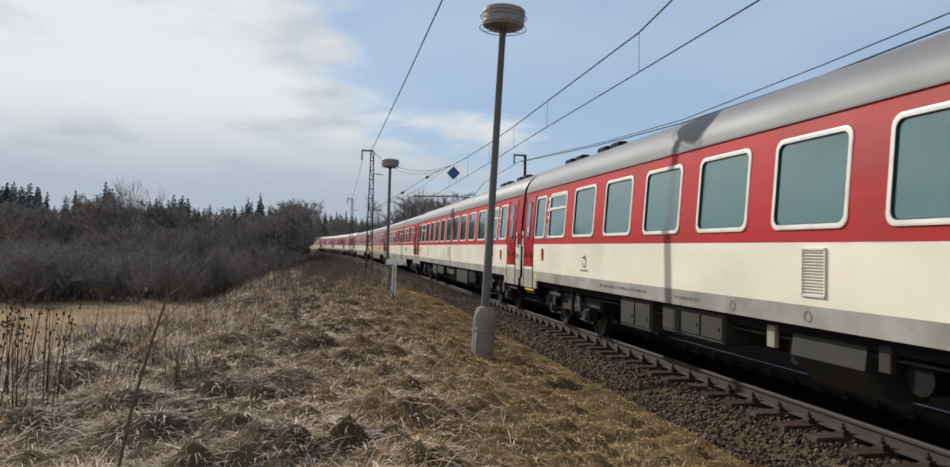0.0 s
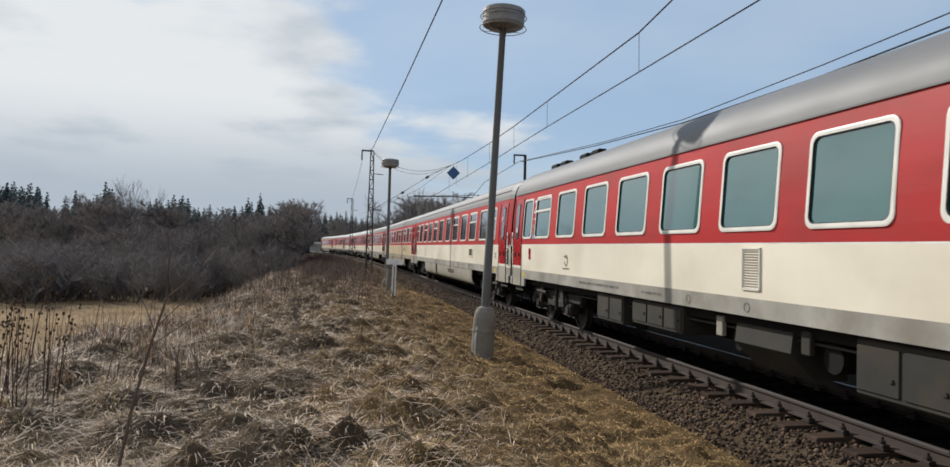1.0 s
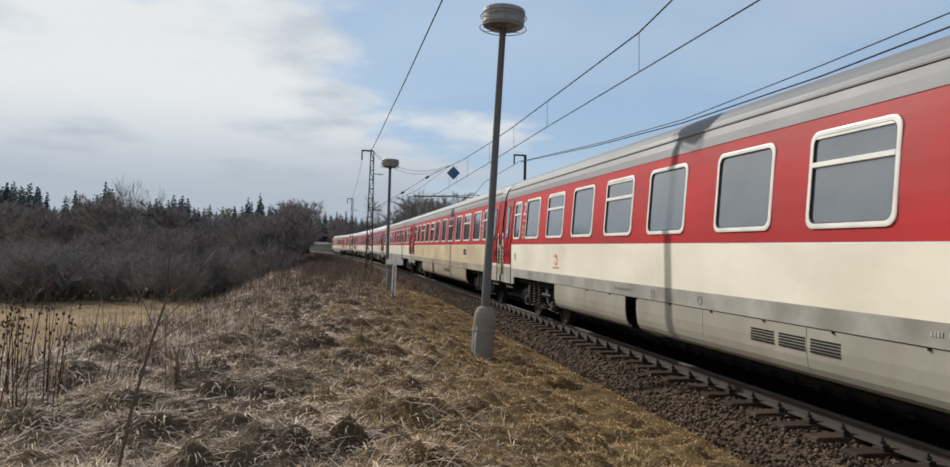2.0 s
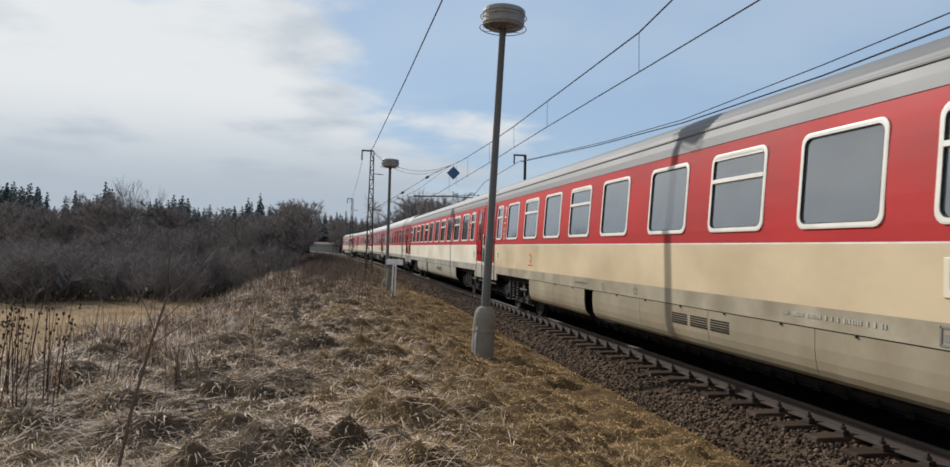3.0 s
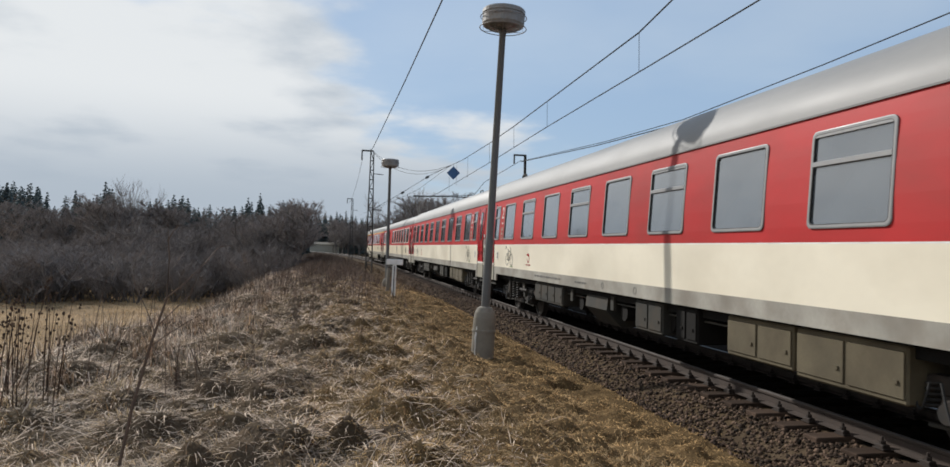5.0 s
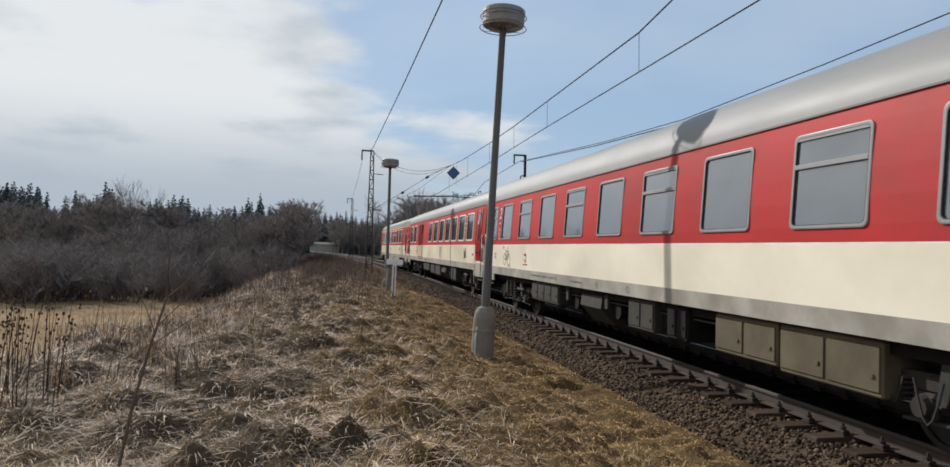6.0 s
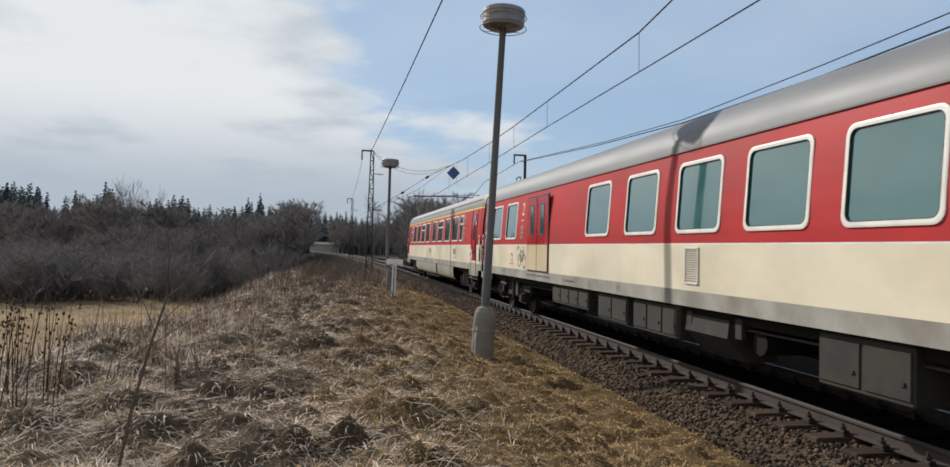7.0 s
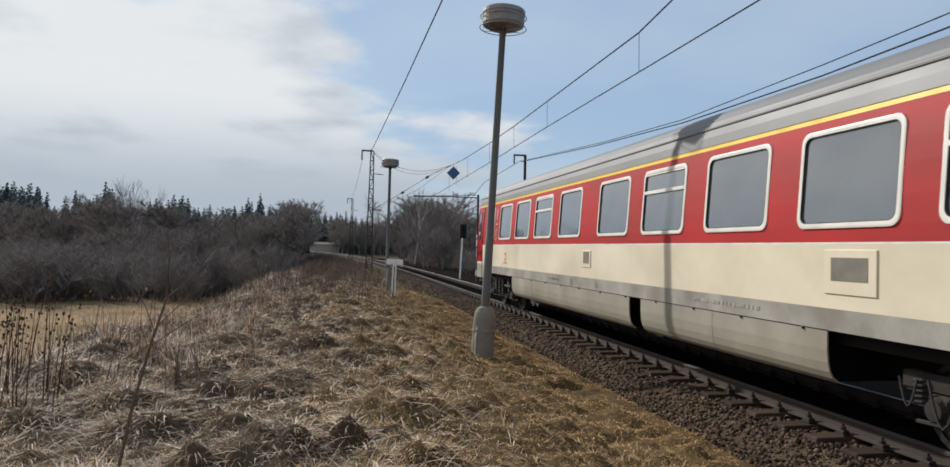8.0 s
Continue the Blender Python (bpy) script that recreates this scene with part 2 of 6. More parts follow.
def fast_mesh(name, verts, tris, m, smooth=False):
    """A triangle mesh out of large numpy arrays."""
    me = bpy.data.meshes.new(name)
    me.vertices.add(len(verts))
    me.vertices.foreach_set("co", np.ascontiguousarray(verts, dtype=np.float32).ravel())
    me.loops.add(len(tris) * 3)
    me.loops.foreach_set("vertex_index", np.ascontiguousarray(tris, dtype=np.int32).ravel())
    me.polygons.add(len(tris))
    me.polygons.foreach_set("loop_start", np.arange(0, len(tris) * 3, 3, dtype=np.int32))
    me.polygons.foreach_set("loop_total", np.full(len(tris), 3, dtype=np.int32))
    me.materials.append(m)
    me.update(calc_edges=True)
    if smooth:
        me.polygons.foreach_set("use_smooth", [True] * len(tris))
    return me


def part(name, bm, material, parent, label="", m=None, smooth=False):
    """Links a bmesh, or a finished mesh, as one object under a thing."""
    if isinstance(bm, bmesh.types.BMesh):
        me = bpy.data.meshes.new(name)
        bm.to_mesh(me)
        bm.free()
        me.materials.append(material)
        if smooth:
            me.polygons.foreach_set("use_smooth", [True] * len(me.polygons))
    else:
        me = bm
    ob = new(name, me)
    if parent:
        ob.parent = parent
    if m is not None:
        ob.matrix_basis = m
    if label:
        ob["label"] = label
    return ob


def add_box(bm, x0, x1, y0, y1, z0, z1, bevel=0.0):
    r = bmesh.ops.create_cube(bm, size=1.0)
    vs = r["verts"]
    for v in vs:
        v.co = Vector(((x0 + x1) / 2 + v.co.x * (x1 - x0), (y0 + y1) / 2 + v.co.y * (y1 - y0), (z0 + z1) / 2 + v.co.z * (z1 - z0)))
    if bevel:
        es = list({e for v in vs for e in v.link_edges})
        bmesh.ops.bevel(bm, geom=es, offset=bevel, segments=1, affect="EDGES")
    return bm


def add_cyl(bm, p0, p1, r0, r1=None, seg=10, caps=True):
    p0, p1 = Vector(p0), Vector(p1)
    d = p1 - p0
    m = Matrix.Translation((p0 + p1) / 2) @ d.to_track_quat("Z", "Y").to_matrix().to_4x4()
    bmesh.ops.create_cone(bm, cap_ends=caps, segments=seg, radius1=r0, radius2=r0 if r1 is None else r1, depth=d.length, matrix=m)
    return bm


def lathe(profile, seg=24):
    """A turned body out of (radius, height) pairs."""
    bm = bmesh.new()
    rings = []
    for r, z in profile:
        rings.append([bm.verts.new((r * math.cos(2 * math.pi * i / seg), r * math.sin(2 * math.pi * i / seg), z)) for i in range(seg)])
    for a, b in zip(rings, rings[1:]):
        for i in range(seg):
            bm.faces.new((a[i], a[(i + 1) % seg], b[(i + 1) % seg], b[i]))
    bm.faces.new(list(reversed(rings[0])))
    bm.faces.new(rings[-1])
    return bm


def tube(pts, r, seg=6):
    """A thin round bar through the points."""
    bm = bmesh.new()
    rings = []
    pts = [Vector(p) for p in pts]
    for i, p in enumerate(pts):
        d = (pts[min(i + 1, len(pts) - 1)] - pts[max(i - 1, 0)]).normalized()
        s = d.cross(Vector((0, 0, 1)))
        s = s.normalized() if s.length > 1e-4 else Vector((1, 0, 0))
        u = s.cross(d)
        rr = r[i] if isinstance(r, (list, tuple)) else r
        rings.append([bm.verts.new(p + (s * math.cos(2 * math.pi * k / seg) + u * math.sin(2 * math.pi * k / seg)) * rr) for k in range(seg)])
    for a, b in zip(rings, rings[1:]):
        for k in range(seg):
            bm.faces.new((a[k], a[(k + 1) % seg], b[(k + 1) % seg], b[k]))
    bm.faces.new(list(reversed(rings[0])))
    bm.faces.new(rings[-1])
    return bm


def box_part(name, dims, material, parent, bevel=0.01, label=""):
    return part(name, add_box(bmesh.new(), *dims, bevel), material, parent, label)


# ---- the line of the track ----


def heading(s):
    s = max(s, -12.0)
    return K0 * s + K1 * s * s / 2


_ds = 0.5
_S = np.arange(-260.0, 520.0, _ds)
_th = np.array([heading(s) for s in _S])
_X = np.concatenate([[0], np.cumsum(-(np.sin(_th[1:]) + np.sin(_th[:-1])) / 2 * _ds)])
_Y = np.concatenate([[0], np.cumsum((np.cos(_th[1:]) + np.cos(_th[:-1])) / 2 * _ds)])
_i0 = int(round(260 / _ds))
_X, _Y = _X - _X[_i0] + OFF, _Y - _Y[_i0]


def on_track(s, lat=0.0, z=0.0):
    x, y, t = np.interp(s, _S, _X), np.interp(s, _S, _Y), heading(s)
    return Vector((x + lat * math.cos(t), y + lat * math.sin(t), z))


def center_x(y):
    return np.interp(y, _Y, _X)


LAT = np.array([-2000, -60, -17, -13.8, -11.6, -10.2, -9.2, -8.3, -6.7, -5.0, -3.8, -2.5, -1.9, -1.45, 0, 1.45, 2.1, 3.2, 6, 14, 2000])
HGT = np.array([-3.0, -3.0, -3.0, -2.4, -1.4, -0.55, -0.05, 0.16, 0.22, 0.06, -0.25, -0.40, -0.45, -0.238, -0.235, -0.27, -0.5, -0.55, -0.8, -1.2, -1.2])


def hummocks():
    """Heights of the tussocks on the bank, on a grid of 6 cm."""
    r = np.random.RandomState(2)
    xs, ys = np.arange(-11, 6.01, 0.06), np.arange(0.5, 48.01, 0.06)
    h = np.zeros((len(xs), len(ys)))
    n = 4300
    cx, cy = r.uniform(-11, 5.2, n), r.uniform(0.5, 48, n)
    for k in range(n):
        flat = np.clip((cx[k] - 0.2 - 0.02 * cy[k]) / 1.6, 0, 1)
        rad = r.uniform(0.11, 0.40) * (1 - 0.35 * flat)
        amp = r.uniform(-0.14, 0.24) * rad / 0.25 * (1 - 0.66 * flat)
        i0, i1 = np.searchsorted(xs, (cx[k] - 2 * rad, cx[k] + 2 * rad))
        j0, j1 = np.searchsorted(ys, (cy[k] - 2 * rad, cy[k] + 2 * rad))
        d2 = (xs[i0:i1, None] - cx[k]) ** 2 + ((ys[None, j0:j1] - cy[k]) * 0.85) ** 2
        h[i0:i1, j0:j1] += amp * np.exp(-d2 / (rad * rad) * 1.6)
    h = 0.20 * np.tanh(h / 0.20)
    # small tufts and hollows in the short turf beside the track
    n = 9000
    cx, cy = r.uniform(-1.5, 5.2, n), 0.5 + 30 * r.rand(n) ** 1.4
    for k in range(n):
        rad = r.uniform(0.05, 0.15)
        amp = r.uniform(-0.075, 0.085) * rad / 0.1
        i0, i1 = np.searchsorted(xs, (cx[k] - 2 * rad, cx[k] + 2 * rad))
        j0, j1 = np.searchsorted(ys, (cy[k] - 2 * rad, cy[k] + 2 * rad))
        d2 = (xs[i0:i1, None] - cx[k]) ** 2 + (ys[None, j0:j1] - cy[k]) ** 2
        h[i0:i1, j0:j1] += amp * np.exp(-d2 / (rad * rad) * 1.6)
    return h


HUM = hummocks()


def tussock_z(x, y):
    fx, fy = np.clip((x + 11) / 0.06, 0, HUM.shape[0] - 1.01), np.clip((y - 0.5) / 0.06, 0, HUM.shape[1] - 1.01)
    i, j = fx.astype(int), fy.astype(int)
    u, v = fx - i, fy - j
    return HUM[i, j] * (1 - u) * (1 - v) + HUM[i + 1, j] * u * (1 - v) + HUM[i, j + 1] * (1 - u) * v + HUM[i + 1, j + 1] * u * v


def ground_z(x, y, rough=True):
    """Height of the ground: track bed, bank beside it, and the meadow below."""
    x, y = np.asarray(x, float), np.asarray(y, float)
    lat = x - center_x(y)
    bend = np.clip((-lat - 7.5) / 2.5, 0, 1) * np.clip((60 - y) / 20, 0, 1)
    z = np.interp(lat + bend * (2.4 * np.clip((22 - y) / 12, 0, 1) + 0.8 * np.sin(0.45 * y + 1.0) + 0.45 * np.sin(1.25 * y)), LAT, HGT)
    # a low mound beside the path
    z = z + 0.30 * np.exp(-((lat + 3.2) / 1.0) ** 2) * np.exp(-((y - 27.5) / 6.5) ** 2)
    z = z + 0.08 * np.exp(-((lat + 5.5) / 2.0) ** 2) * np.exp(-((y - 30) / 10) ** 2)
    if rough:
        w = np.clip((-lat - 1.95) / 0.9, 0, 1) * np.clip((13.5 + lat) / 3, 0, 1) * np.clip((47 - y) / 8, 0, 1) * np.clip((y - 0.6) / 1.5, 0, 1)
        z = z + tussock_z(x, y) * w + 0.015 * np.sin(x * 9.7 - y * 3.1) * np.sin(y * 8.9 + x * 2.3) * w
    return z


# ---- ground ----


def axis(near, far0, far1, step, grow):
    a = list(np.arange(near[0], near[1] + 1e-6, step))
    d, v = step, near[1]
    while v < far1:
        d *= grow
        v += d
        a.append(v)
    d, v = step, near[0]
    while v > far0:
        d *= grow
        v -= d
        a.insert(0, v)
    return np.array(a)


def build_ground():
    xs, ys = axis((-8, 6.2), -2500, 2500, 0.09, 1.14), axis((2.5, 26), -2500, 2500, 0.09, 1.05)
    gx, gy = np.meshgrid(xs, ys, indexing="ij")
    gz = ground_z(gx, gy)
    far = np.clip((np.hypot(gx, gy) - 250) / 500, 0, 1)
    gz = gz + far * 2.2
    v = np.stack([gx, gy, gz], -1).reshape(-1, 3)
    ny = len(ys)
    i, j = np.meshgrid(np.arange(len(xs) - 1), np.arange(ny - 1), indexing="ij")
    a = (i * ny + j).ravel()
    quads = np.stack([a, a + ny, a + ny + 1, a + 1], -1)
    cx = (gx[:-1, :-1] + gx[1:, 1:]).ravel() / 2
    cy = (gy[:-1, :-1] + gy[1:, 1:]).ravel() / 2
    lat = cx - center_x(cy)
    # index 2: train's shade put into the ground colour, from near rail outwards
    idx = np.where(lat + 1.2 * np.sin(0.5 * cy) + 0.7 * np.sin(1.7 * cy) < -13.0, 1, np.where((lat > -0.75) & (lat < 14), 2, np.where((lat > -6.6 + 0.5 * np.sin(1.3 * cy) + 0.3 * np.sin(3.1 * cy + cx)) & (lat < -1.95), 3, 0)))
    me = mesh_of("ground", v, quads.tolist(), [M["soil"], M["meadow"], M["bed_shade"], M["turf"]], idx.tolist(), True)
    tagged(new("ground", me), "dry brown railway bank sloping to a straw-coloured meadow", "ground", kind="structure")


build_ground()


# ---- track ----
RAIL = [(-0.075, -0.172), (0.075, -0.172), (0.075, -0.16), (0.012, -0.14), (0.010, -0.05), (0.035, -0.036), (0.035, -0.008), (0.026, 0.0), (-0.026, 0.0), (-0.035, -0.008), (-0.035, -0.036), (-0.010, -0.05), (-0.012, -0.14), (-0.075, -0.16)]


def build_rail(lat, bed):
    st = list(np.arange(-240, -20, 8.0)) + list(np.arange(-20, 120, 1.0)) + list(np.arange(120, 500, 4.0))
    n = len(RAIL)
    verts = [on_track(s, lat + u, z) for s in st for u, z in RAIL]
    faces, idx = [], []
    for k in range(len(st) - 1):
        for i in range(n):
            faces.append((k * n + i, k * n + (i + 1) % n, (k + 1) * n + (i + 1) % n, (k + 1) * n + i))
            idx.append(1 if i in (6, 7, 8) else 0)
    # far head is painted brighter for sky reflection, near head duller
    part("rail", mesh_of("rail", verts, faces, [M["rail"], M["head"] if lat > 0 else M["head_dull"]], idx), None, bed, "rust-brown steel rail with a worn head, brighter on the far rail")


def build_track():
    bed = tagged(new("railway_track"), "single railway track with wooden sleepers on brown ballast", "track", kind="structure")
    build_rail(-0.7525, bed)
    build_rail(0.7525, bed)
    bm = add_box(bmesh.new(), -1.3, 1.3, -0.125, 0.125, -0.30, -0.174, 0.012)
    sl = bpy.data.meshes.new("sleeper")
    bmesh.ops.bisect_plane(bm, geom=list(bm.verts) + list(bm.edges) + list(bm.faces), plane_co=(-0.66, 0, 0), plane_no=(1, 0, 0))
    # past the near rail, sleepers take the dark train-shade colour
    for f in bm.faces:
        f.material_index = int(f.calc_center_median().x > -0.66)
    bm.to_mesh(sl)
    bm.free()
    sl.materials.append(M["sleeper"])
    sl.materials.append(M["bed_shade"])
    # fastening: ribbed plate, two bolts with nuts, on both sides of each rail
    bm = bmesh.new()
    add_box(bm, -0.17, 0.17, -0.08, 0.08, -0.174, -0.160)
    for sx in (-1, 1):
        add_box(bm, sx * 0.115 - 0.045, sx * 0.115 + 0.045, -0.065, 0.065, -0.165, -0.12, 0.008)
        add_cyl(bm, (sx * 0.115, 0, -0.13), (sx * 0.115, 0, -0.045), 0.017, seg=6)
        add_cyl(bm, (sx * 0.115, 0, -0.122), (sx * 0.115, 0, -0.085), 0.036, seg=6)
    fa = bpy.data.meshes.new("fastening")
    bm.to_mesh(fa)
    bm.free()
    fa.materials.append(M["clip"])
    rnd = random.Random(4)
    s, count = 2.0, 0
    while s < 180:
        o = part("sleeper", sl, None, bed)
        q = on_track(s, rnd.uniform(-0.03, 0.03), rnd.uniform(-0.012, 0.004))
        o.matrix_basis = Matrix.Translation(q) @ pose(0, 0, 0, 0, 0, math.degrees(heading(s)) + rnd.uniform(-0.7, 0.7))
        if s < 75:
            for lat in (-0.7525, 0.7525):
                f = part("fastening", fa, None, bed)
                f.matrix_basis = Matrix.Translation(on_track(s, lat, 0)) @ pose(0, 0, 0, 0, 0, math.degrees(heading(s)))
        s += 0.62
        count += 1
    # ballast: broken stones of many sizes
    r = np.random.RandomState(5)
    base = np.array([(-1, -1, -1), (1, -1, -1), (1, 1, -1), (-1, 1, -1), (-1, -1, 1), (1, -1, 1), (1, 1, 1), (-1, 1, 1)], float) * 0.5
    tri = np.array([(0, 2, 1), (0, 3, 2), (4, 5, 6), (4, 6, 7), (0, 1, 5), (0, 5, 4), (1, 2, 6), (1, 6, 5), (2, 3, 7), (2, 7, 6), (3, 0, 4), (3, 4, 7)])
    # second set is coloured near-black for the shade beneath the coaches
    for n, lo, hi, lift, m, label in ((26000, -2.15, -0.86, 1.0, M["stone"], "rust-stained brown broken stone ballast"), (5000, -0.66, 2.1, 0.7, M["bed_shade"], "ballast between the rails, coloured dark for the shade under the train")):
        ss = 4 + 60 * r.rand(n) ** 2.4
        lt = r.uniform(lo, hi, n)
        size = (0.014 + 0.030 * r.rand(n) ** 1.7) * (1 + 0.012 * ss)
        th = np.array([heading(a) for a in ss])
        px = np.interp(ss, _S, _X) + lt * np.cos(th)
        py = np.interp(ss, _S, _Y) + lt * np.sin(th)
        pz = ground_z(px, py) + size * r.uniform(-0.1, 0.4, n) * lift
        v = base[None] * size[:, None, None] * r.uniform(0.6, 1.3, (n, 1, 3)) * r.uniform(0.7, 1.15, (n, 8, 1))
        a, b = r.uniform(0, 6.28, n), r.uniform(-0.9, 0.9, n)
        ca, sa, cb, sb = np.cos(a)[:, None], np.sin(a)[:, None], np.cos(b)[:, None], np.sin(b)[:, None]
        y2, z2 = v[..., 1] * cb - v[..., 2] * sb, v[..., 1] * sb + v[..., 2] * cb
        v = np.stack([v[..., 0] * ca - y2 * sa, v[..., 0] * sa + y2 * ca, z2], -1)
        v += np.stack([px, py, pz], -1)[:, None]
        tr = (tri[None] + (np.arange(n) * 8)[:, None, None]).reshape(-1, 3)
        tagged(new("ballast", fast_mesh("ballast", v.reshape(-1, 3), tr, m)), label, "gravel", kind="stuff")


build_track()

# ---- coaches ----
Z_BOT, Z_SILL, Z_WAIST, Z_CANT = 1.08, 1.32, 2.03, 3.49
HW = 1.41
WIN_LO, WIN_HI = 2.19, 3.30
LMAX = 13.2


def side_x(z):
    """Half width of the coach body at a height."""
    if z < 2.2:
        return HW
    return HW - 0.10 * ((z - 2.2) / (Z_CANT - 2.2)) ** 1.6


def rounded(w, h, r, n=4):
    pts = []
    for cx, cz, a0 in ((w / 2 - r, h / 2 - r, 0), (-w / 2 + r, h / 2 - r, 90), (-w / 2 + r, -h / 2 + r, 180), (w / 2 - r, -h / 2 + r, 270)):
        for k in range(n + 1):
            a = radians(a0 + 90 * k / n)
            pts.append((cx + r * math.cos(a), cz + r * math.sin(a)))
    return pts


def window_meshes(tag, w, h, fw, fmat, gmat, vent=False, r=0.11):
    """Frame with its rounded ring and the pane, facing -x; origin at the window's middle on the body side."""
    outer, mid, inner = rounded(w, h, r), rounded(w - fw * 0.7, h - fw * 0.7, r), rounded(w - 2 * fw, h - 2 * fw, r * 0.75)
    bm = bmesh.new()
    rings = []
    lip = rounded(w - 2 * fw - 0.022, h - 2 * fw - 0.022, r * 0.7)
    for pts, x in ((outer, 0.02), (outer, -0.002), (mid, -0.006), (inner, -0.005), (lip, -0.003), (lip, 0.03)):
        rings.append([bm.verts.new((x, p[0], p[1])) for p in pts])
    n = len(outer)
    for k, (a, b) in enumerate(zip(rings, rings[1:])):
        for i in range(n):
            bm.faces.new((a[i], b[i], b[(i + 1) % n], a[(i + 1) % n])).material_index = int(k > 2)
    if vent:
        zb = h * 0.5 - fw - (h - 2 * fw) * 0.33
        add_box(bm, -0.010, 0.03, -w / 2 + fw, w / 2 - fw, zb - 0.03, zb + 0.03, 0.006)
        add_box(bm, -0.004, 0.03, -w / 2 + fw, w / 2 - fw, h / 2 - fw - 0.035, h / 2 - fw + 0.005, 0.0)
    bmesh.ops.recalc_face_normals(bm, faces=bm.faces)
    fr = bpy.data.meshes.new("window_frame")
    bm.to_mesh(fr)
    bm.free()
    fr.materials.append(fmat)
    fr.materials.append(M["rubber"])
    bm = bmesh.new()
    f1 = bm.faces.new([bm.verts.new((0.020, p[0], p[1])) for p in inner])
    bmesh.ops.extrude_face_region(bm, geom=[f1])
    for v in list(bm.verts)[n:]:
        v.co.x += 0.006
    bmesh.ops.recalc_face_normals(bm, faces=bm.faces)
    pn = bpy.data.meshes.new("pane")
    bm.to_mesh(pn)
    bm.free()
    pn.materials.append(gmat)
    return fr, pn


def place_window(coach, meshes, y, side, zc=None):
    zc = (WIN_LO + WIN_HI) / 2 if zc is None else zc
    lean = math.degrees(math.atan2(side_x(WIN_LO) - side_x(WIN_HI), WIN_HI - WIN_LO))
    m = Matrix.Translation((side * (side_x(zc) + 0.003), y, zc)) @ pose(0, 0, 0, 0, 0, 180 if side > 0 else 0) @ pose(0, 0, 0, 0, lean, 0)
    w = part("window", meshes[0], None, coach, m=m)
    part("pane", meshes[1], None, w)


def body_mesh(L, wins, cream, yellow, skirt, sill):
    """Both sides with real window openings, and the ends. wins: (centre, width) list, the same on both sides; doors as well."""
    y0, y1 = -L / 2 + 0.13, L / 2 - 0.13
    cuts = {y0, y1, y0 + 0.34, y1 - 0.34}
    for c, w in wins:
        cuts |= {c - w / 2 + 0.03, c + w / 2 - 0.03}
    ycuts = sorted(cuts)
    bands = [Z_BOT, Z_SILL, Z_WAIST - 0.008, Z_WAIST + 0.010, WIN_LO + 0.03, 2.5, 2.8, 3.05, WIN_HI - 0.03] + ([3.40, Z_CANT] if yellow else [Z_CANT])
    verts, faces, idx = [], [], []
    for side in (-1, 1):
        base = len(verts)
        nz = len(bands)
        for y in ycuts:
            for z in bands:
                verts.append((side * (side_x(z) - (0.06 if y in (y0, y1) else 0.0)), y, z))
        for i in range(len(ycuts) - 1):
            cy = (ycuts[i] + ycuts[i + 1]) / 2
            hole = any(abs(cy - c) < w / 2 for c, w in wins)
            for k in range(nz - 1):
                if hole and 4 <= k <= 7:
                    continue
                a = base + i * nz + k
                q = (a, a + nz, a + nz + 1, a + 1)
                faces.append(q if side < 0 else q[::-1])
                idx.append(0 if k == 0 else 1 if k == 1 else 5 if k == 2 else (3 if yellow and k == nz - 2 else 2))
        # tumble of the lower edge
        b2 = len(verts)
        for y in (y0, y1):
            verts += [(side * (HW - 0.06), y, Z_BOT), (side * (HW - 0.16), y, Z_BOT - 0.02)]
        faces.append((b2, b2 + 1, b2 + 3, b2 + 2) if side < 0 else (b2, b2 + 2, b2 + 3, b2 + 1))
        idx.append(0)
    for y, flip in ((y0, False), (y1, True)):
        b = len(verts)
        half = [(HW - 0.06, Z_BOT), (HW - 0.06, 2.2), (side_x(2.8) - 0.06, 2.8), (side_x(Z_CANT) - 0.06, Z_CANT), (1.16, 3.80), (0.92, 4.0), (0.55, 4.12)]
        ring = half + [(-x, z) for x, z in reversed(half)]
        ring = [ring[-1]] + ring[:-1]
        verts += [(x, y + (0.004 if flip else -0.004), z) for x, z in ring]
        f = tuple(range(b, b + len(ring)))
        faces.append(f[::-1] if flip else f)
        idx.append(4)
    return mesh_of("coach_body", verts, faces, [sill, cream, M["red"], M["yellow"], M["under"], M["white"]], idx)


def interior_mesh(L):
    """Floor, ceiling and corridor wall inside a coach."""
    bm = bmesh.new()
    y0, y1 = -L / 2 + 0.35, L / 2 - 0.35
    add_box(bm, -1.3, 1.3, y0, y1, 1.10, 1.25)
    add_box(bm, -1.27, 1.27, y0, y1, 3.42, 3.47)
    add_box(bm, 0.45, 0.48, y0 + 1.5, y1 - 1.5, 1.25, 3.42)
    me = bpy.data.meshes.new("interior")
    bm.to_mesh(me)
    bm.free()
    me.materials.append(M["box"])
    return me


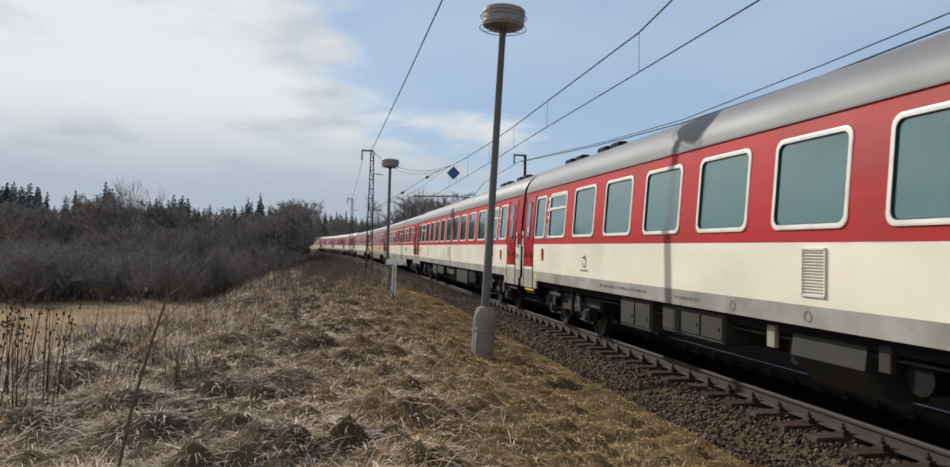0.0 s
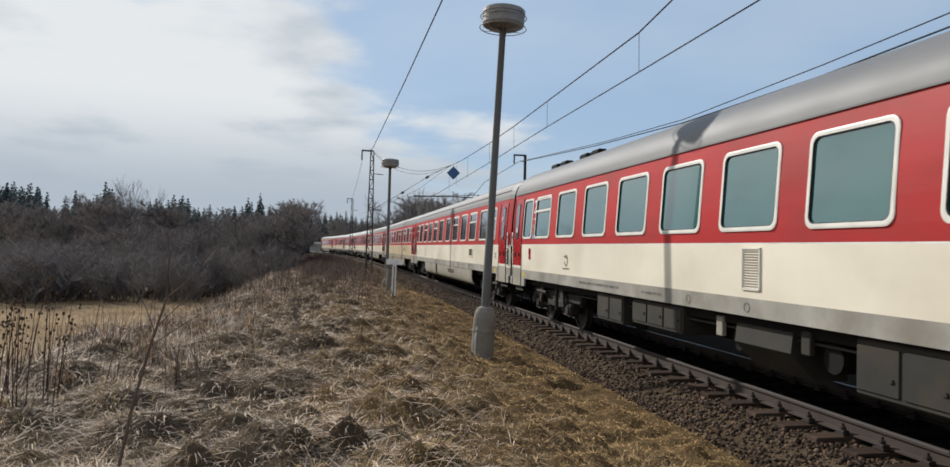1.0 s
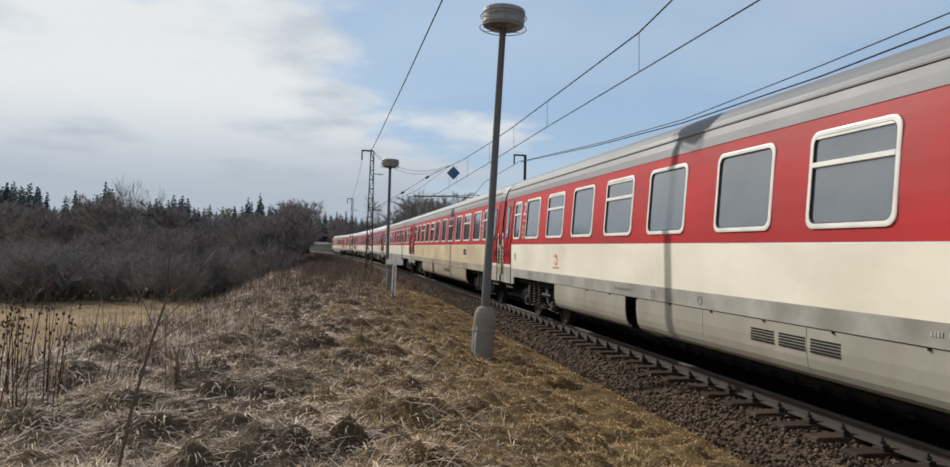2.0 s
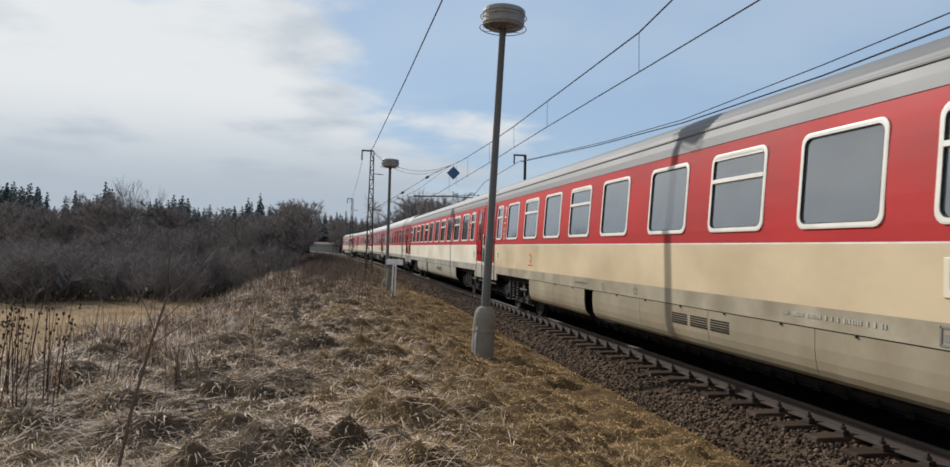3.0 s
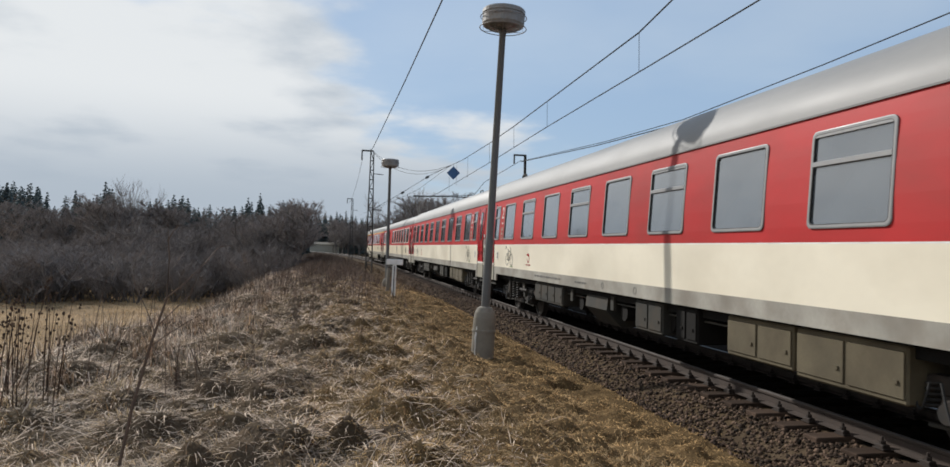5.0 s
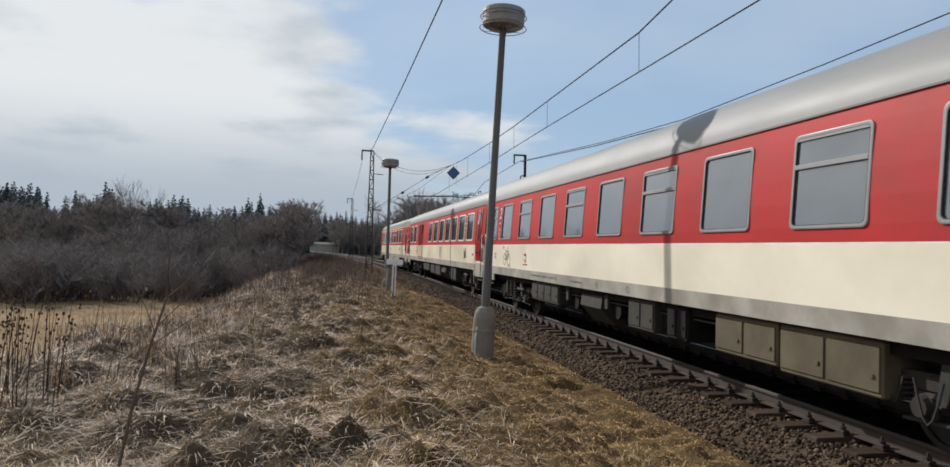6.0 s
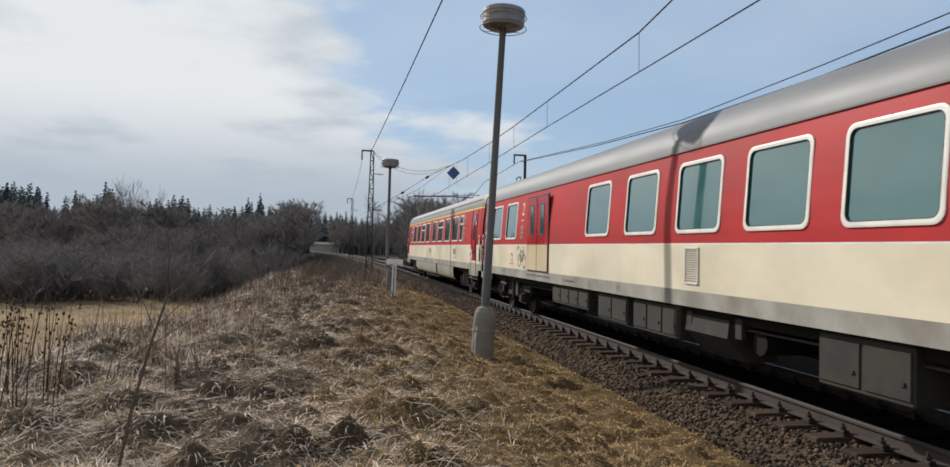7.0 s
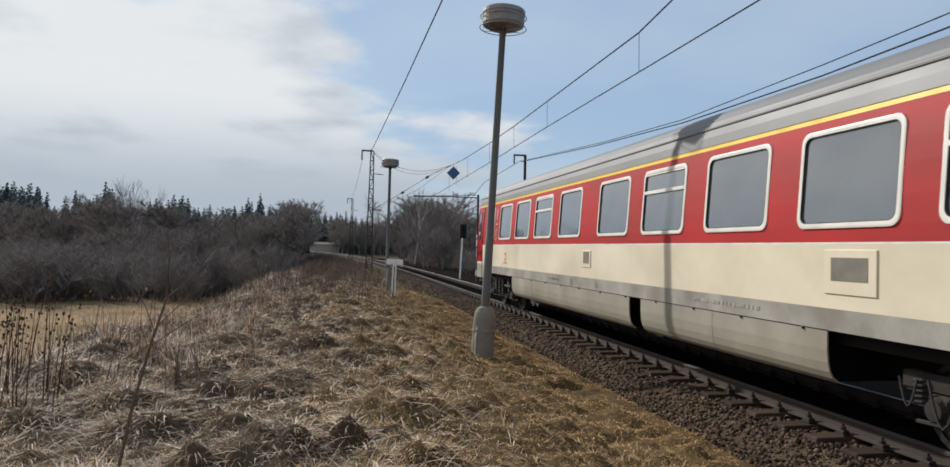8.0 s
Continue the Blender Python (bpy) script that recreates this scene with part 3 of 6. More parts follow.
def roof_mesh(L, ribs, lift=0.0):
    if ribs:
        prof = [(-side_x(Z_CANT) - 0.012, Z_CANT - 0.03), (-1.295, 3.60), (-1.25, 3.735), (-1.17, 3.85), (-1.03, 3.965), (-0.84, 4.065), (-0.60, 4.145), (-0.30, 4.19), (0, 4.205)]
    else:
        prof = [(-side_x(Z_CANT) - 0.012, Z_CANT), (-1.31, 3.60), (-1.275, 3.71), (-1.21, 3.83), (-1.12, 3.935 + lift * 0.5), (-1.01, 4.025 + lift), (-0.85, 4.12 + lift), (-0.62, 4.205 + lift), (-0.32, 4.255 + lift), (0, 4.27 + lift)]
    prof = prof + [(-x, z) for x, z in prof[-2::-1]]
    if ribs:
        out = []
        for (xa, za), (xb, zb) in zip(prof, prof[1:]):
            for k in range(4):
                f = k / 4
                x, z = xa + (xb - xa) * f, za + (zb - za) * f
                d = 0.016 if k % 2 and abs(x) < 1.25 else 0.0
                out.append((x, z + d))
        prof = out + [prof[-1]]
    y0, y1 = -L / 2 + 0.125, L / 2 - 0.125
    ys = [y0, y0 + 0.34, y1 - 0.34, y1]
    n = len(prof)
    verts = [(x * (1 if 0 < k < 3 else 0.955), y, z if 0 < k < 3 else z - 0.01) for k, y in enumerate(ys) for x, z in prof]
    faces = [(k * n + i, (k + 1) * n + i, (k + 1) * n + i + 1, k * n + i + 1) for k in range(len(ys) - 1) for i in range(n - 1)]
    return mesh_of("roof", verts, faces, M["roof_light" if lift else "roof"], smooth=not ribs)


def text_mesh(body, size, material, depth=0.002):
    cu = bpy.data.curves.new("numeral", "FONT")
    cu.body, cu.size, cu.extrude, cu.align_x, cu.align_y = body, size, depth, "CENTER", "CENTER"
    ob = bpy.data.objects.new("numeral", cu)
    scene.collection.objects.link(ob)
    me = bpy.data.meshes.new_from_object(ob.evaluated_get(bpy.context.evaluated_depsgraph_get()))
    bpy.data.objects.remove(ob)
    me.materials.clear()
    me.materials.append(material)
    return me


FACE = Matrix(((0, 0, -1, 0), (-1, 0, 0, 0), (0, 1, 0, 0), (0, 0, 0, 1)))   # flat writing turned to the -x side


def mark(coach, name, me, y, z, label="", proud=0.006):
    lean = math.degrees(math.atan2(side_x(z - 0.2) - side_x(z + 0.2), 0.4))
    o = part(name, me, None, coach, label, m=Matrix.Translation((-side_x(z) - proud, y, z)) @ pose(0, 0, 0, 0, lean, 0) @ FACE)
    return o


def plate_mesh(w, h, material, t=0.006, bev=0.0):
    bm = add_box(bmesh.new(), -w / 2, w / 2, -h / 2, h / 2, -0.01, t, bev)
    me = bpy.data.meshes.new("plate")
    bm.to_mesh(me)
    bm.free()
    me.materials.append(material)
    return me


def bogie_mesh_parts(coach, y, kind):
    """A four-wheel bogie: frame, wheels with axles, axle boxes, springs, dampers."""
    hub = part("bogie", bmesh.new(), M["bogie"], coach)
    bm = bmesh.new()
    for sx in (-1, 1):
        x = sx * 1.0
        if kind == "coil":
            add_box(bm, x - 0.09, x + 0.09, y - 1.75, y + 1.75, 0.60, 0.78, 0.02)
            add_box(bm, x - 0.10, x + 0.10, y - 0.55, y + 0.55, 0.30, 0.44, 0.02)
        else:
            add_box(bm, x - 0.08, x + 0.08, y - 1.95, y + 1.95, 0.62, 0.86, 0.03)
            add_box(bm, x - 0.10, x + 0.10, y - 0.6, y + 0.6, 0.45, 0.64, 0.03)
    add_box(bm, -1.0, 1.0, y - 0.3, y + 0.3, 0.55, 0.85, 0.02)
    add_box(bm, -1.0, 1.0, y - 1.8, y - 1.65, 0.55, 0.75, 0.02)
    add_box(bm, -1.0, 1.0, y + 1.65, y + 1.8, 0.55, 0.75, 0.02)
    bm.to_mesh(hub.data)
    bm.free()
    hub.data.materials.append(M["bogie"])
    for sy in (-1.25, 1.25):
        w = part("wheelset", wheel_mesh(), None, hub, "worn steel wheels on an axle", m=Matrix.Translation((0, y + sy, 0.46)))
        for sx in (-1, 1):
            bm = bmesh.new()
            add_box(bm, sx * 1.02 - 0.12, sx * 1.02 + 0.12, y + sy - 0.15, y + sy + 0.15, 0.33, 0.60, 0.04)
            add_cyl(bm, (sx * 1.12, y + sy, 0.46), (sx * 1.19, y + sy, 0.46), 0.13, 0.10, 12)
            add_box(bm, sx * 1.02 - 0.05, sx * 1.02 + 0.05, y + sy * 0.45, y + sy * 0.92, 0.42, 0.50, 0.01)
            part("axle_box", bm, M["bogie"], hub)
            for dy in ((-0.24, 0.24) if kind == "coil" else (0.22 * (1 if sy < 0 else -1),)):
                part("spring", spring_mesh("axle"), None, hub, "dusty grey coil spring", m=Matrix.Translation((sx * 1.06, y + sy + dy, 0.47)))
    for sx in (-1, 1):
        if kind == "coil":
            for dy in (-0.24, 0.24):
                part("spring", spring_mesh("body"), None, hub, "tall dusty grey coil spring", m=Matrix.Translation((sx * 1.13, y + dy, 0.42)))
            bm = add_cyl(bmesh.new(), (sx * 1.22, y + 0.55, 0.40), (sx * 1.22, y + 0.62, 1.0), 0.045, seg=8)
            part("damper", bm, M["bogie"], hub, "round hydraulic damper")
            bm = add_cyl(bmesh.new(), (sx * 1.22, y - 0.6, 0.72), (sx * 1.22, y - 1.35, 0.72), 0.04, seg=8)
        else:
            bm = add_cyl(bmesh.new(), (sx * 1.2, y - 0.5, 0.40), (sx * 1.2, y - 0.5, 1.05), 0.05, seg=8)
            part("damper", bm, M["bogie"], hub, "round hydraulic damper")
            bm = add_cyl(bmesh.new(), (sx * 1.2, y + 0.4, 0.78), (sx * 1.2, y + 1.2, 0.80), 0.04, seg=8)
        part("damper", bm, M["bogie"], hub, "round hydraulic damper")
        for sy in (-1.25, 1.25):
            e = 1 if sy > 0 else -1
            box_part("brake_block", (min(sx * 0.78, sx * 0.98), max(sx * 0.78, sx * 0.98), y + sy - e * 0.62, y + sy - e * 0.50, 0.30, 0.62), M["bogie"], hub, 0.02)
            part("brake_rod", add_cyl(bmesh.new(), (sx * 1.08, y + sy - e * 0.58, 0.34), (sx * 1.08, y + sy + e * 0.30, 0.30), 0.022, seg=6), M["box"], hub)
            bm = bmesh.new()
            va = [bm.verts.new((sx * xx, y + sy - e * q, z)) for xx in (1.14, 1.20) for q, z in ((0.30, 0.98), (0.58, 0.98), (0.34, 0.52), (0.22, 0.52))]
            for f in ((0, 1, 2, 3), (7, 6, 5, 4), (0, 4, 5, 1), (1, 5, 6, 2), (2, 6, 7, 3), (3, 7, 4, 0)):
                bm.faces.new([va[i] for i in f])
            bmesh.ops.recalc_face_normals(bm, faces=bm.faces)
            part("bracket", bm, M["box"], hub, "dusty wedge-shaped bracket")
            pts = [(sx * 1.20, y + sy + e * (0.18 + 0.22 * k / 6), 0.95 - 0.5 * math.sin(math.pi * (0.15 + 0.7 * k / 6))) for k in range(7)]
            part("hose", tube(pts, 0.013, 5), M["rubber"], hub)
        pts = [(sx * 1.24, y + 0.9 + 0.35 * k / 6, 0.75 - 0.42 * math.sin(math.pi * k / 6)) for k in range(7)]
        part("hose", tube(pts, 0.014, 5), M["rubber"], hub)


_cache = {}


def wheel_mesh():
    if "wheel" not in _cache:
        bm = bmesh.new()
        for sx in (-1, 1):
            prof = [(0.09, 0.03), (0.40, 0.035), (0.40, 0.0), (0.46, 0.0), (0.463, 0.10), (0.495, 0.115), (0.49, 0.135), (0.40, 0.135), (0.38, 0.09), (0.12, 0.10), (0.12, 0.16), (0.09, 0.16)]
            w = lathe(prof, 28)
            me = bpy.data.meshes.new("tmp")
            w.to_mesh(me)
            w.free()
            me.transform(Matrix.Translation((sx * 0.82, 0, 0)) @ pose(0, 0, 0, 0, -90 * sx, 0))
            bm.from_mesh(me)
        add_cyl(bm, (-1.0, 0, 0), (1.0, 0, 0), 0.08, seg=10)
        bmesh.ops.recalc_face_normals(bm, faces=bm.faces)
        me = bpy.data.meshes.new("wheelset")
        bm.to_mesh(me)
        bm.free()
        me.materials.append(M["steel"])
        _cache["wheel"] = me
    return _cache["wheel"]


def spring_mesh(kind):
    if kind not in _cache:
        h, r, wire, turns = (0.50, 0.115, 0.024, 7) if kind == "body" else (0.26, 0.085, 0.02, 5)
        pts = [(r * math.cos(2 * math.pi * k / 10), r * math.sin(2 * math.pi * k / 10), h * k / (10 * turns)) for k in range(10 * turns + 1)]
        bm = tube(pts, wire, 5)
        me = bpy.data.meshes.new("spring")
        bm.to_mesh(me)
        bm.free()
        me.materials.append(M["bogie"])
        _cache[kind] = me
    return _cache[kind]


def sweep_door(coach, y, w, side, end, zlo=0.86, edge=False):
    """A hinged end door, set back in the body, with its window, handle, grab rail and step."""
    s = side
    bm = bmesh.new()
    lo, hi = zlo, 3.36
    bands = [lo, 1.36, 1.43, 2.2, 2.8, hi]
    verts, faces, idx = [], [], []
    for z in bands:
        for yy in (y - w / 2, y + w / 2):
            verts.append((s * (side_x(z) - 0.0 + 0.007), yy, z))
    for k in range(len(bands) - 1):
        a = 2 * k
        f = (a, a + 1, a + 3, a + 2)
        faces.append(f if s > 0 else f[::-1])
        idx.append(1 if k == 0 else 3 if k == 1 else 0)
    n = len(verts)
    verts += [(v[0] - s * 0.06, v[1], v[2]) for v in verts]
    rim = [0, 1, 3, 5, 7, 9, 11, 10, 8, 6, 4, 2]
    for i in range(len(rim)):
        a, b = rim[i], rim[(i + 1) % len(rim)]
        faces.append((a, b, b + n, a + n))
        idx.append(2)
    d = part("door", mesh_of("door", verts, faces, [M["door_red"], M["skirt"], M["rubber"], M["frame"]], idx), None, coach, "red end door with a narrow dark window and grey foot")
    # rubber seal round the leaf
    for yy in (y - w / 2 - 0.012, y + w / 2 + 0.012):
        pts = [(s * (side_x(z) + 0.006), yy, z) for z in (lo, 2.2, 2.5, 2.8, 3.1, hi)]
        part("seal", tube(pts, 0.013, 4), M["rubber"], d)
    # the lower body corner beside the door
    for ya, yb in ((y - w / 2 - 0.34, y - w / 2 - 0.03), (y + w / 2 + 0.03, y + w / 2 + 0.34)):
        if abs(ya) < LMAX and abs(yb) < LMAX:
            box_part("corner_panel", (min(s * 1.36, s * HW), max(s * 1.36, s * HW), ya, yb, lo, Z_BOT - 0.003), M["sill"], coach, 0.004)
    me = window_meshes("door", 0.36, 1.02, 0.035, M["rubber"], M["dark_glass"], r=0.1)
    lean = math.degrees(math.atan2(side_x(2.3) - side_x(3.25), 0.95))
    m = Matrix.Translation((s * (side_x(2.72) + 0.012), y + end * 0.05, 2.72)) @ pose(0, 0, 0, 0, 0, 180 if s > 0 else 0) @ pose(0, 0, 0, 0, lean, 0)
    dw = part("door_window", me[0], None, d, m=m)
    part("door_pane", me[1], None, d, m=Matrix.Translation((s * 0.026, 0, 0)) @ m)
    for k in (-0.2, 0.22):
        box_part("door_handle", (min(s * HW, s * (HW + 0.035)), max(s * HW, s * (HW + 0.035)), y + k - 0.02, y + k + 0.02, 1.68, 1.82), M["black"], d, 0.008)
    st = box_part("step", (min(s * 1.05, s * 1.36), max(s * 1.05, s * 1.36), y - w / 2 + 0.02, y + w / 2 - 0.02, 0.79, 0.815), M["under"], coach, 0.004, "dark metal door step")
    box_part("riser", (min(s * 1.30, s * 1.33), max(s * 1.30, s * 1.33), y - w / 2 + 0.05, y + w / 2 - 0.05, 0.71, 0.788), M["box"], st, 0.003)
    for yy in (y - w / 2 + 0.03, y + w / 2 - 0.03):
        box_part("step_bracket", (min(s * 1.02, s * 1.29), max(s * 1.02, s * 1.29), yy - 0.012, yy + 0.012, 0.60, 0.788), M["under"], st, 0.003)
    box_part("lower_tread", (min(s * 1.00, s * 1.14), max(s * 1.00, s * 1.14), y - w / 2 + 0.06, y + w / 2 - 0.06, 0.585, 0.605), M["under"], st, 0.003)
    if edge:
        box_part("step_edge", (min(s * 1.36, s * 1.385), max(s * 1.36, s * 1.385), y - w / 2 + 0.02, y + w / 2 - 0.02, 0.785, 0.82), M["yellow"], st, 0.003, "yellow painted step edge")
    yr = y + end * (w / 2 + 0.13)
    bm = tube([(s * (HW + 0.005), yr, 1.45), (s * (HW + 0.055), yr, 1.5), (s * (HW + 0.055), yr, 2.2), (s * (HW + 0.005), yr, 2.25)], 0.014, 6)
    part("grab_rail", bm, M["rubber"], coach)


def gangway(coach, y, e):
    half = [(1.24, 1.25), (1.30, 2.2), (1.27, 3.1), (1.22, 3.50), (1.08, 3.84), (0.84, 4.02), (0.45, 4.14)]
    ring = half + [(-x, z) for x, z in reversed(half)]
    bm = bmesh.new()
    rows = []
    for k in range(5):
        g = 1.0 - 0.02 * (k % 2)
        rows.append([bm.verts.new((x * g, y + e * (0.006 + 0.118 * k / 4), 1.25 + (z - 1.25) * g)) for x, z in ring])
    for ra, rb in zip(rows, rows[1:]):
        for i in range(len(ring)):
            bm.faces.new((ra[i], ra[(i + 1) % len(ring)], rb[(i + 1) % len(ring)], rb[i]))
    bm.faces.new(rows[-1])
    bmesh.ops.recalc_face_normals(bm, faces=bm.faces)
    part("gangway", bm, M["rubber"], coach, "black rubber gangway bellows")
    for sx in (-1, 1):
        bm = add_cyl(bmesh.new(), (sx * 0.875, y, 1.06), (sx * 0.875, y + e * 0.08, 1.06), 0.09, seg=12)
        add_cyl(bm, (sx * 0.875, y + e * 0.08, 1.06), (sx * 0.875, y + e * 0.125, 1.06), 0.26, seg=16)
        part("buffer", bm, M["under"], coach)
    bm = tube([(0.1, y, 0.95), (0.12, y + e * 0.06, 0.62), (0.1, y + e * 0.12, 0.8)], 0.03, 6)
    add_box(bm, -0.08, 0.08, min(y, y + e * 0.12), max(y, y + e * 0.12), 0.98, 1.06)
    part("coupling", bm, M["under"], coach)


def ring_mesh(r0, r1, material, gap=0.0, seg=28, ax=1.0):
    bm = bmesh.new()
    va, vb = [], []
    n = int(seg * (1 - gap)) + 1
    for k in range(n):
        a = radians(-170) + 2 * math.pi * (1 - gap) * k / (n - 1) if gap else 2 * math.pi * k / (n - 1)
        va.append(bm.verts.new((r0 * ax * math.cos(a), r0 * math.sin(a), 0)))
        vb.append(bm.verts.new((r1 * ax * math.cos(a), r1 * math.sin(a), 0)))
    for k in range(n - 1):
        bm.faces.new((va[k], vb[k], vb[k + 1], va[k + 1]))
    r = bmesh.ops.extrude_face_region(bm, geom=list(bm.faces))
    for v in r["geom"]:
        if isinstance(v, bmesh.types.BMVert):
            v.co.z += 0.003
    bmesh.ops.recalc_face_normals(bm, faces=bm.faces)
    me = bpy.data.meshes.new("ring")
    bm.to_mesh(me)
    bm.free()
    me.materials.append(material)
    return me


def square_ring(r):
    """A small square outline with a mark in it."""
    key = ("square", r)
    if key not in _cache:
        bm = bmesh.new()
        t = r * 0.22
        for x0, x1, y0, y1 in ((-r, r, r - t, r), (-r, r, -r, -r + t), (-r, -r + t, -r, r), (r - t, r, -r, r), (-r * 0.45, r * 0.3, -r * 0.5, r * 0.2)):
            add_box(bm, x0, x1, y0, y1, -0.001, 0.003)
        me = bpy.data.meshes.new("pictogram")
        bm.to_mesh(me)
        bm.free()
        me.materials.append(M["faded_white"])
        _cache[key] = me
    return _cache[key]


def bike_mesh():
    """A bicycle pictogram as flat bars and rings."""
    bm = bmesh.new()
    for cx in (-0.27, 0.27):
        me = ring_mesh(0.168, 0.184, M["black"])
        me.transform(Matrix.Translation((cx, -0.12, 0)))
        bm.from_mesh(me)
    for a, b in (((-0.27, -0.12), (-0.12, 0.13)), ((-0.12, 0.13), (0.17, 0.13)), ((0.27, -0.12), (0.15, 0.24)), ((0.0, -0.14), (0.17, 0.13)), ((0.0, -0.14), (-0.14, 0.18)), ((0.15, 0.24), (0.06, 0.26)), ((-0.2, 0.18), (-0.08, 0.18)), ((-0.27, -0.12), (0.0, -0.14))):
        d = Vector((b[0] - a[0], b[1] - a[1], 0))
        c = Vector(((a[0] + b[0]) / 2, (a[1] + b[1]) / 2, 0.0015))
        bmesh.ops.create_cube(bm, size=1, matrix=Matrix.Translation(c) @ d.to_track_quat("X", "Z").to_matrix().to_4x4() @ Matrix.Diagonal((d.length, 0.020, 0.003, 1)))
    me = bpy.data.meshes.new("bicycle_sign")
    bm.to_mesh(me)
    bm.free()
    me.materials.append(M["black"])
    return me


def bars_mesh(w, h, n, material, seed=0, gap=0.35):
    """Unreadable lettering: a row of short bars."""
    r = random.Random(seed)
    bm = bmesh.new()
    x = -w / 2
    while x < w / 2:
        b = r.uniform(0.3, 0.6) * h
        add_box(bm, x, min(x + b, w / 2), -h / 2, h / 2, -0.002, 0.002)
        x += b + h * gap * (0.7 if r.random() < 0.8 else 3.0)
    me = bpy.data.meshes.new("lettering")
    bm.to_mesh(me)
    bm.free()
    me.materials.append(material)
    return me


def grille_mesh(w, h, n):
    bm = bmesh.new()
    for a, b, c, d in ((-w / 2, w / 2, h / 2 - 0.02, h / 2), (-w / 2, w / 2, -h / 2, -h / 2 + 0.02), (-w / 2, -w / 2 + 0.02, -h / 2, h / 2), (w / 2 - 0.02, w / 2, -h / 2, h / 2)):
        add_box(bm, a, b, c, d, -0.01, 0.016)
    for k in range(n):
        z = -h / 2 + (k + 0.5) * h / n
        r = bmesh.ops.create_cube(bm, size=1, matrix=Matrix.Translation((0, z, 0.004)) @ pose(0, 0, 0, 38, 0, 0) @ Matrix.Diagonal((w - 0.03, h / n * 0.8, 0.006, 1)))
    me = bpy.data.meshes.new("grille")
    bm.to_mesh(me)
    bm.free()
    me.materials.append(M["frame"])
    return me


def make_coach(kind, L, label, dusty=False):
    """One coach, front end at -L/2. kind: compartment, open, short, luggage, first."""
    coach = tagged(new("railway_coach"), label, "railway coach", "coaches of the train")
    at = lambda a: a - L / 2
    skirt = kind in ("open", "first")
    cream = M["tan"] if dusty else M["cream_warm"] if kind in ("luggage", "first") else M["cream"]
    gl = M["green_glass"] if kind in ("compartment", "luggage") else M["grey_glass"]
    fm = M["frame_dark"] if kind == "short" else M["frame"]
    if kind == "compartment":
        wins = [(2.16, 0.94, 0)] + [(3.71 + 1.916 * k, 1.37, k == 0 or k == 10) for k in range(11)] + [(L - 2.03, 0.94, 0)]
    elif kind == "open":
        wins = [(2.45, 0.76, 1)] + [(c, 1.38, i in (1, 3, 6, 8)) for i, c in enumerate((4.12, 6.19, 8.19, 10.26, 12.33, 14.61, 16.65, 18.70, 20.70, 22.76))] + [(L - 2.10, 0.76, 1)]
    elif kind == "short":
        wins = [(2.20, 0.70, 1)] + [(3.85 + 2.165 * k, 1.30, k % 2 == 1) for k in range(9)] + [(L - 1.77, 0.68, 1)]
    elif kind == "luggage":
        wins = [(c, 1.36, 0) for c in (2.8, 4.72, 6.62, 8.52, 10.48, 12.55, 14.70, 22.08, 24.04)]
    else:
        wins = [(4.27, 0.76, 1)] + [(c, 1.59, c in (10.33, 17.33)) for c in (5.9, 8.1, 10.33, 12.51, 15.16, 17.33, 19.43, 21.54)] + [(L - 2.9, 0.74, 1)]
    body = part("body", body_mesh(L, [(at(c), w) for c, w, _ in wins], cream, kind == "first", skirt, M["sill_tan"] if dusty else M["sill"]), None, coach)
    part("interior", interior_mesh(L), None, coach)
    part("roof", roof_mesh(L, skirt, 0.05 if kind == "short" else 0.0), None, coach, "ribbed silver roof" if skirt else "smooth silver roof streaked with soot")
    # rain gutter line
    bm = bmesh.new()
    for s in (-1, 1):
        gx, gz = (1.255, 3.735) if skirt else (1.318, Z_CANT)
        add_box(bm, min(s * (gx - 0.02), s * (gx + 0.016)), max(s * (gx - 0.02), s * (gx + 0.016)), at(0.5), at(L - 0.5), gz - 0.010, gz + 0.012)
    part("gutter", bm, M["roof"], coach)
    made = {}
    for c, w, vent in wins:
        for s in (-1, 1):
            if (w, vent) not in made:
                made[(w, vent)] = window_meshes("w", w, WIN_HI - WIN_LO, 0.056 if fm is M["frame"] else 0.04, fm, gl, vent, r=0.13 if fm is M["frame"] else 0.08)
            place_window(coach, made[(w, vent)], at(c), s)
    for s in (-1, 1):
        sweep_door(coach, at(1.40 if kind == "first" else 1.0), 1.0, s, -1)
        sweep_door(coach, at(L - 0.98), 0.92, s, 1, edge=kind == "compartment")
    gangway(coach, at(0.13), -1)
    gangway(coach, at(L - 0.13), 1)
    bk = "coil" if skirt or kind == "short" else "beam"
    pivot = L / 2 - 3.7
    bogie_mesh_parts(coach, -pivot, bk)
    bogie_mesh_parts(coach, pivot, bk)
    # underframe
    box_part("underframe", (-1.22, 1.22, at(0.4), at(L - 0.4), 0.92, 1.07), M["under"], coach, 0.0)
    box_part("centre_beam", (-0.35, 0.35, at(0.7), at(L - 0.7), 0.50, 0.93), M["under"], coach, 0.01)
    box_part("side_beam", (0.6, 0.75, at(5.8), at(L - 5.8), 0.35, 0.93), M["under"], coach, 0.01)
    r = random.Random(kind)
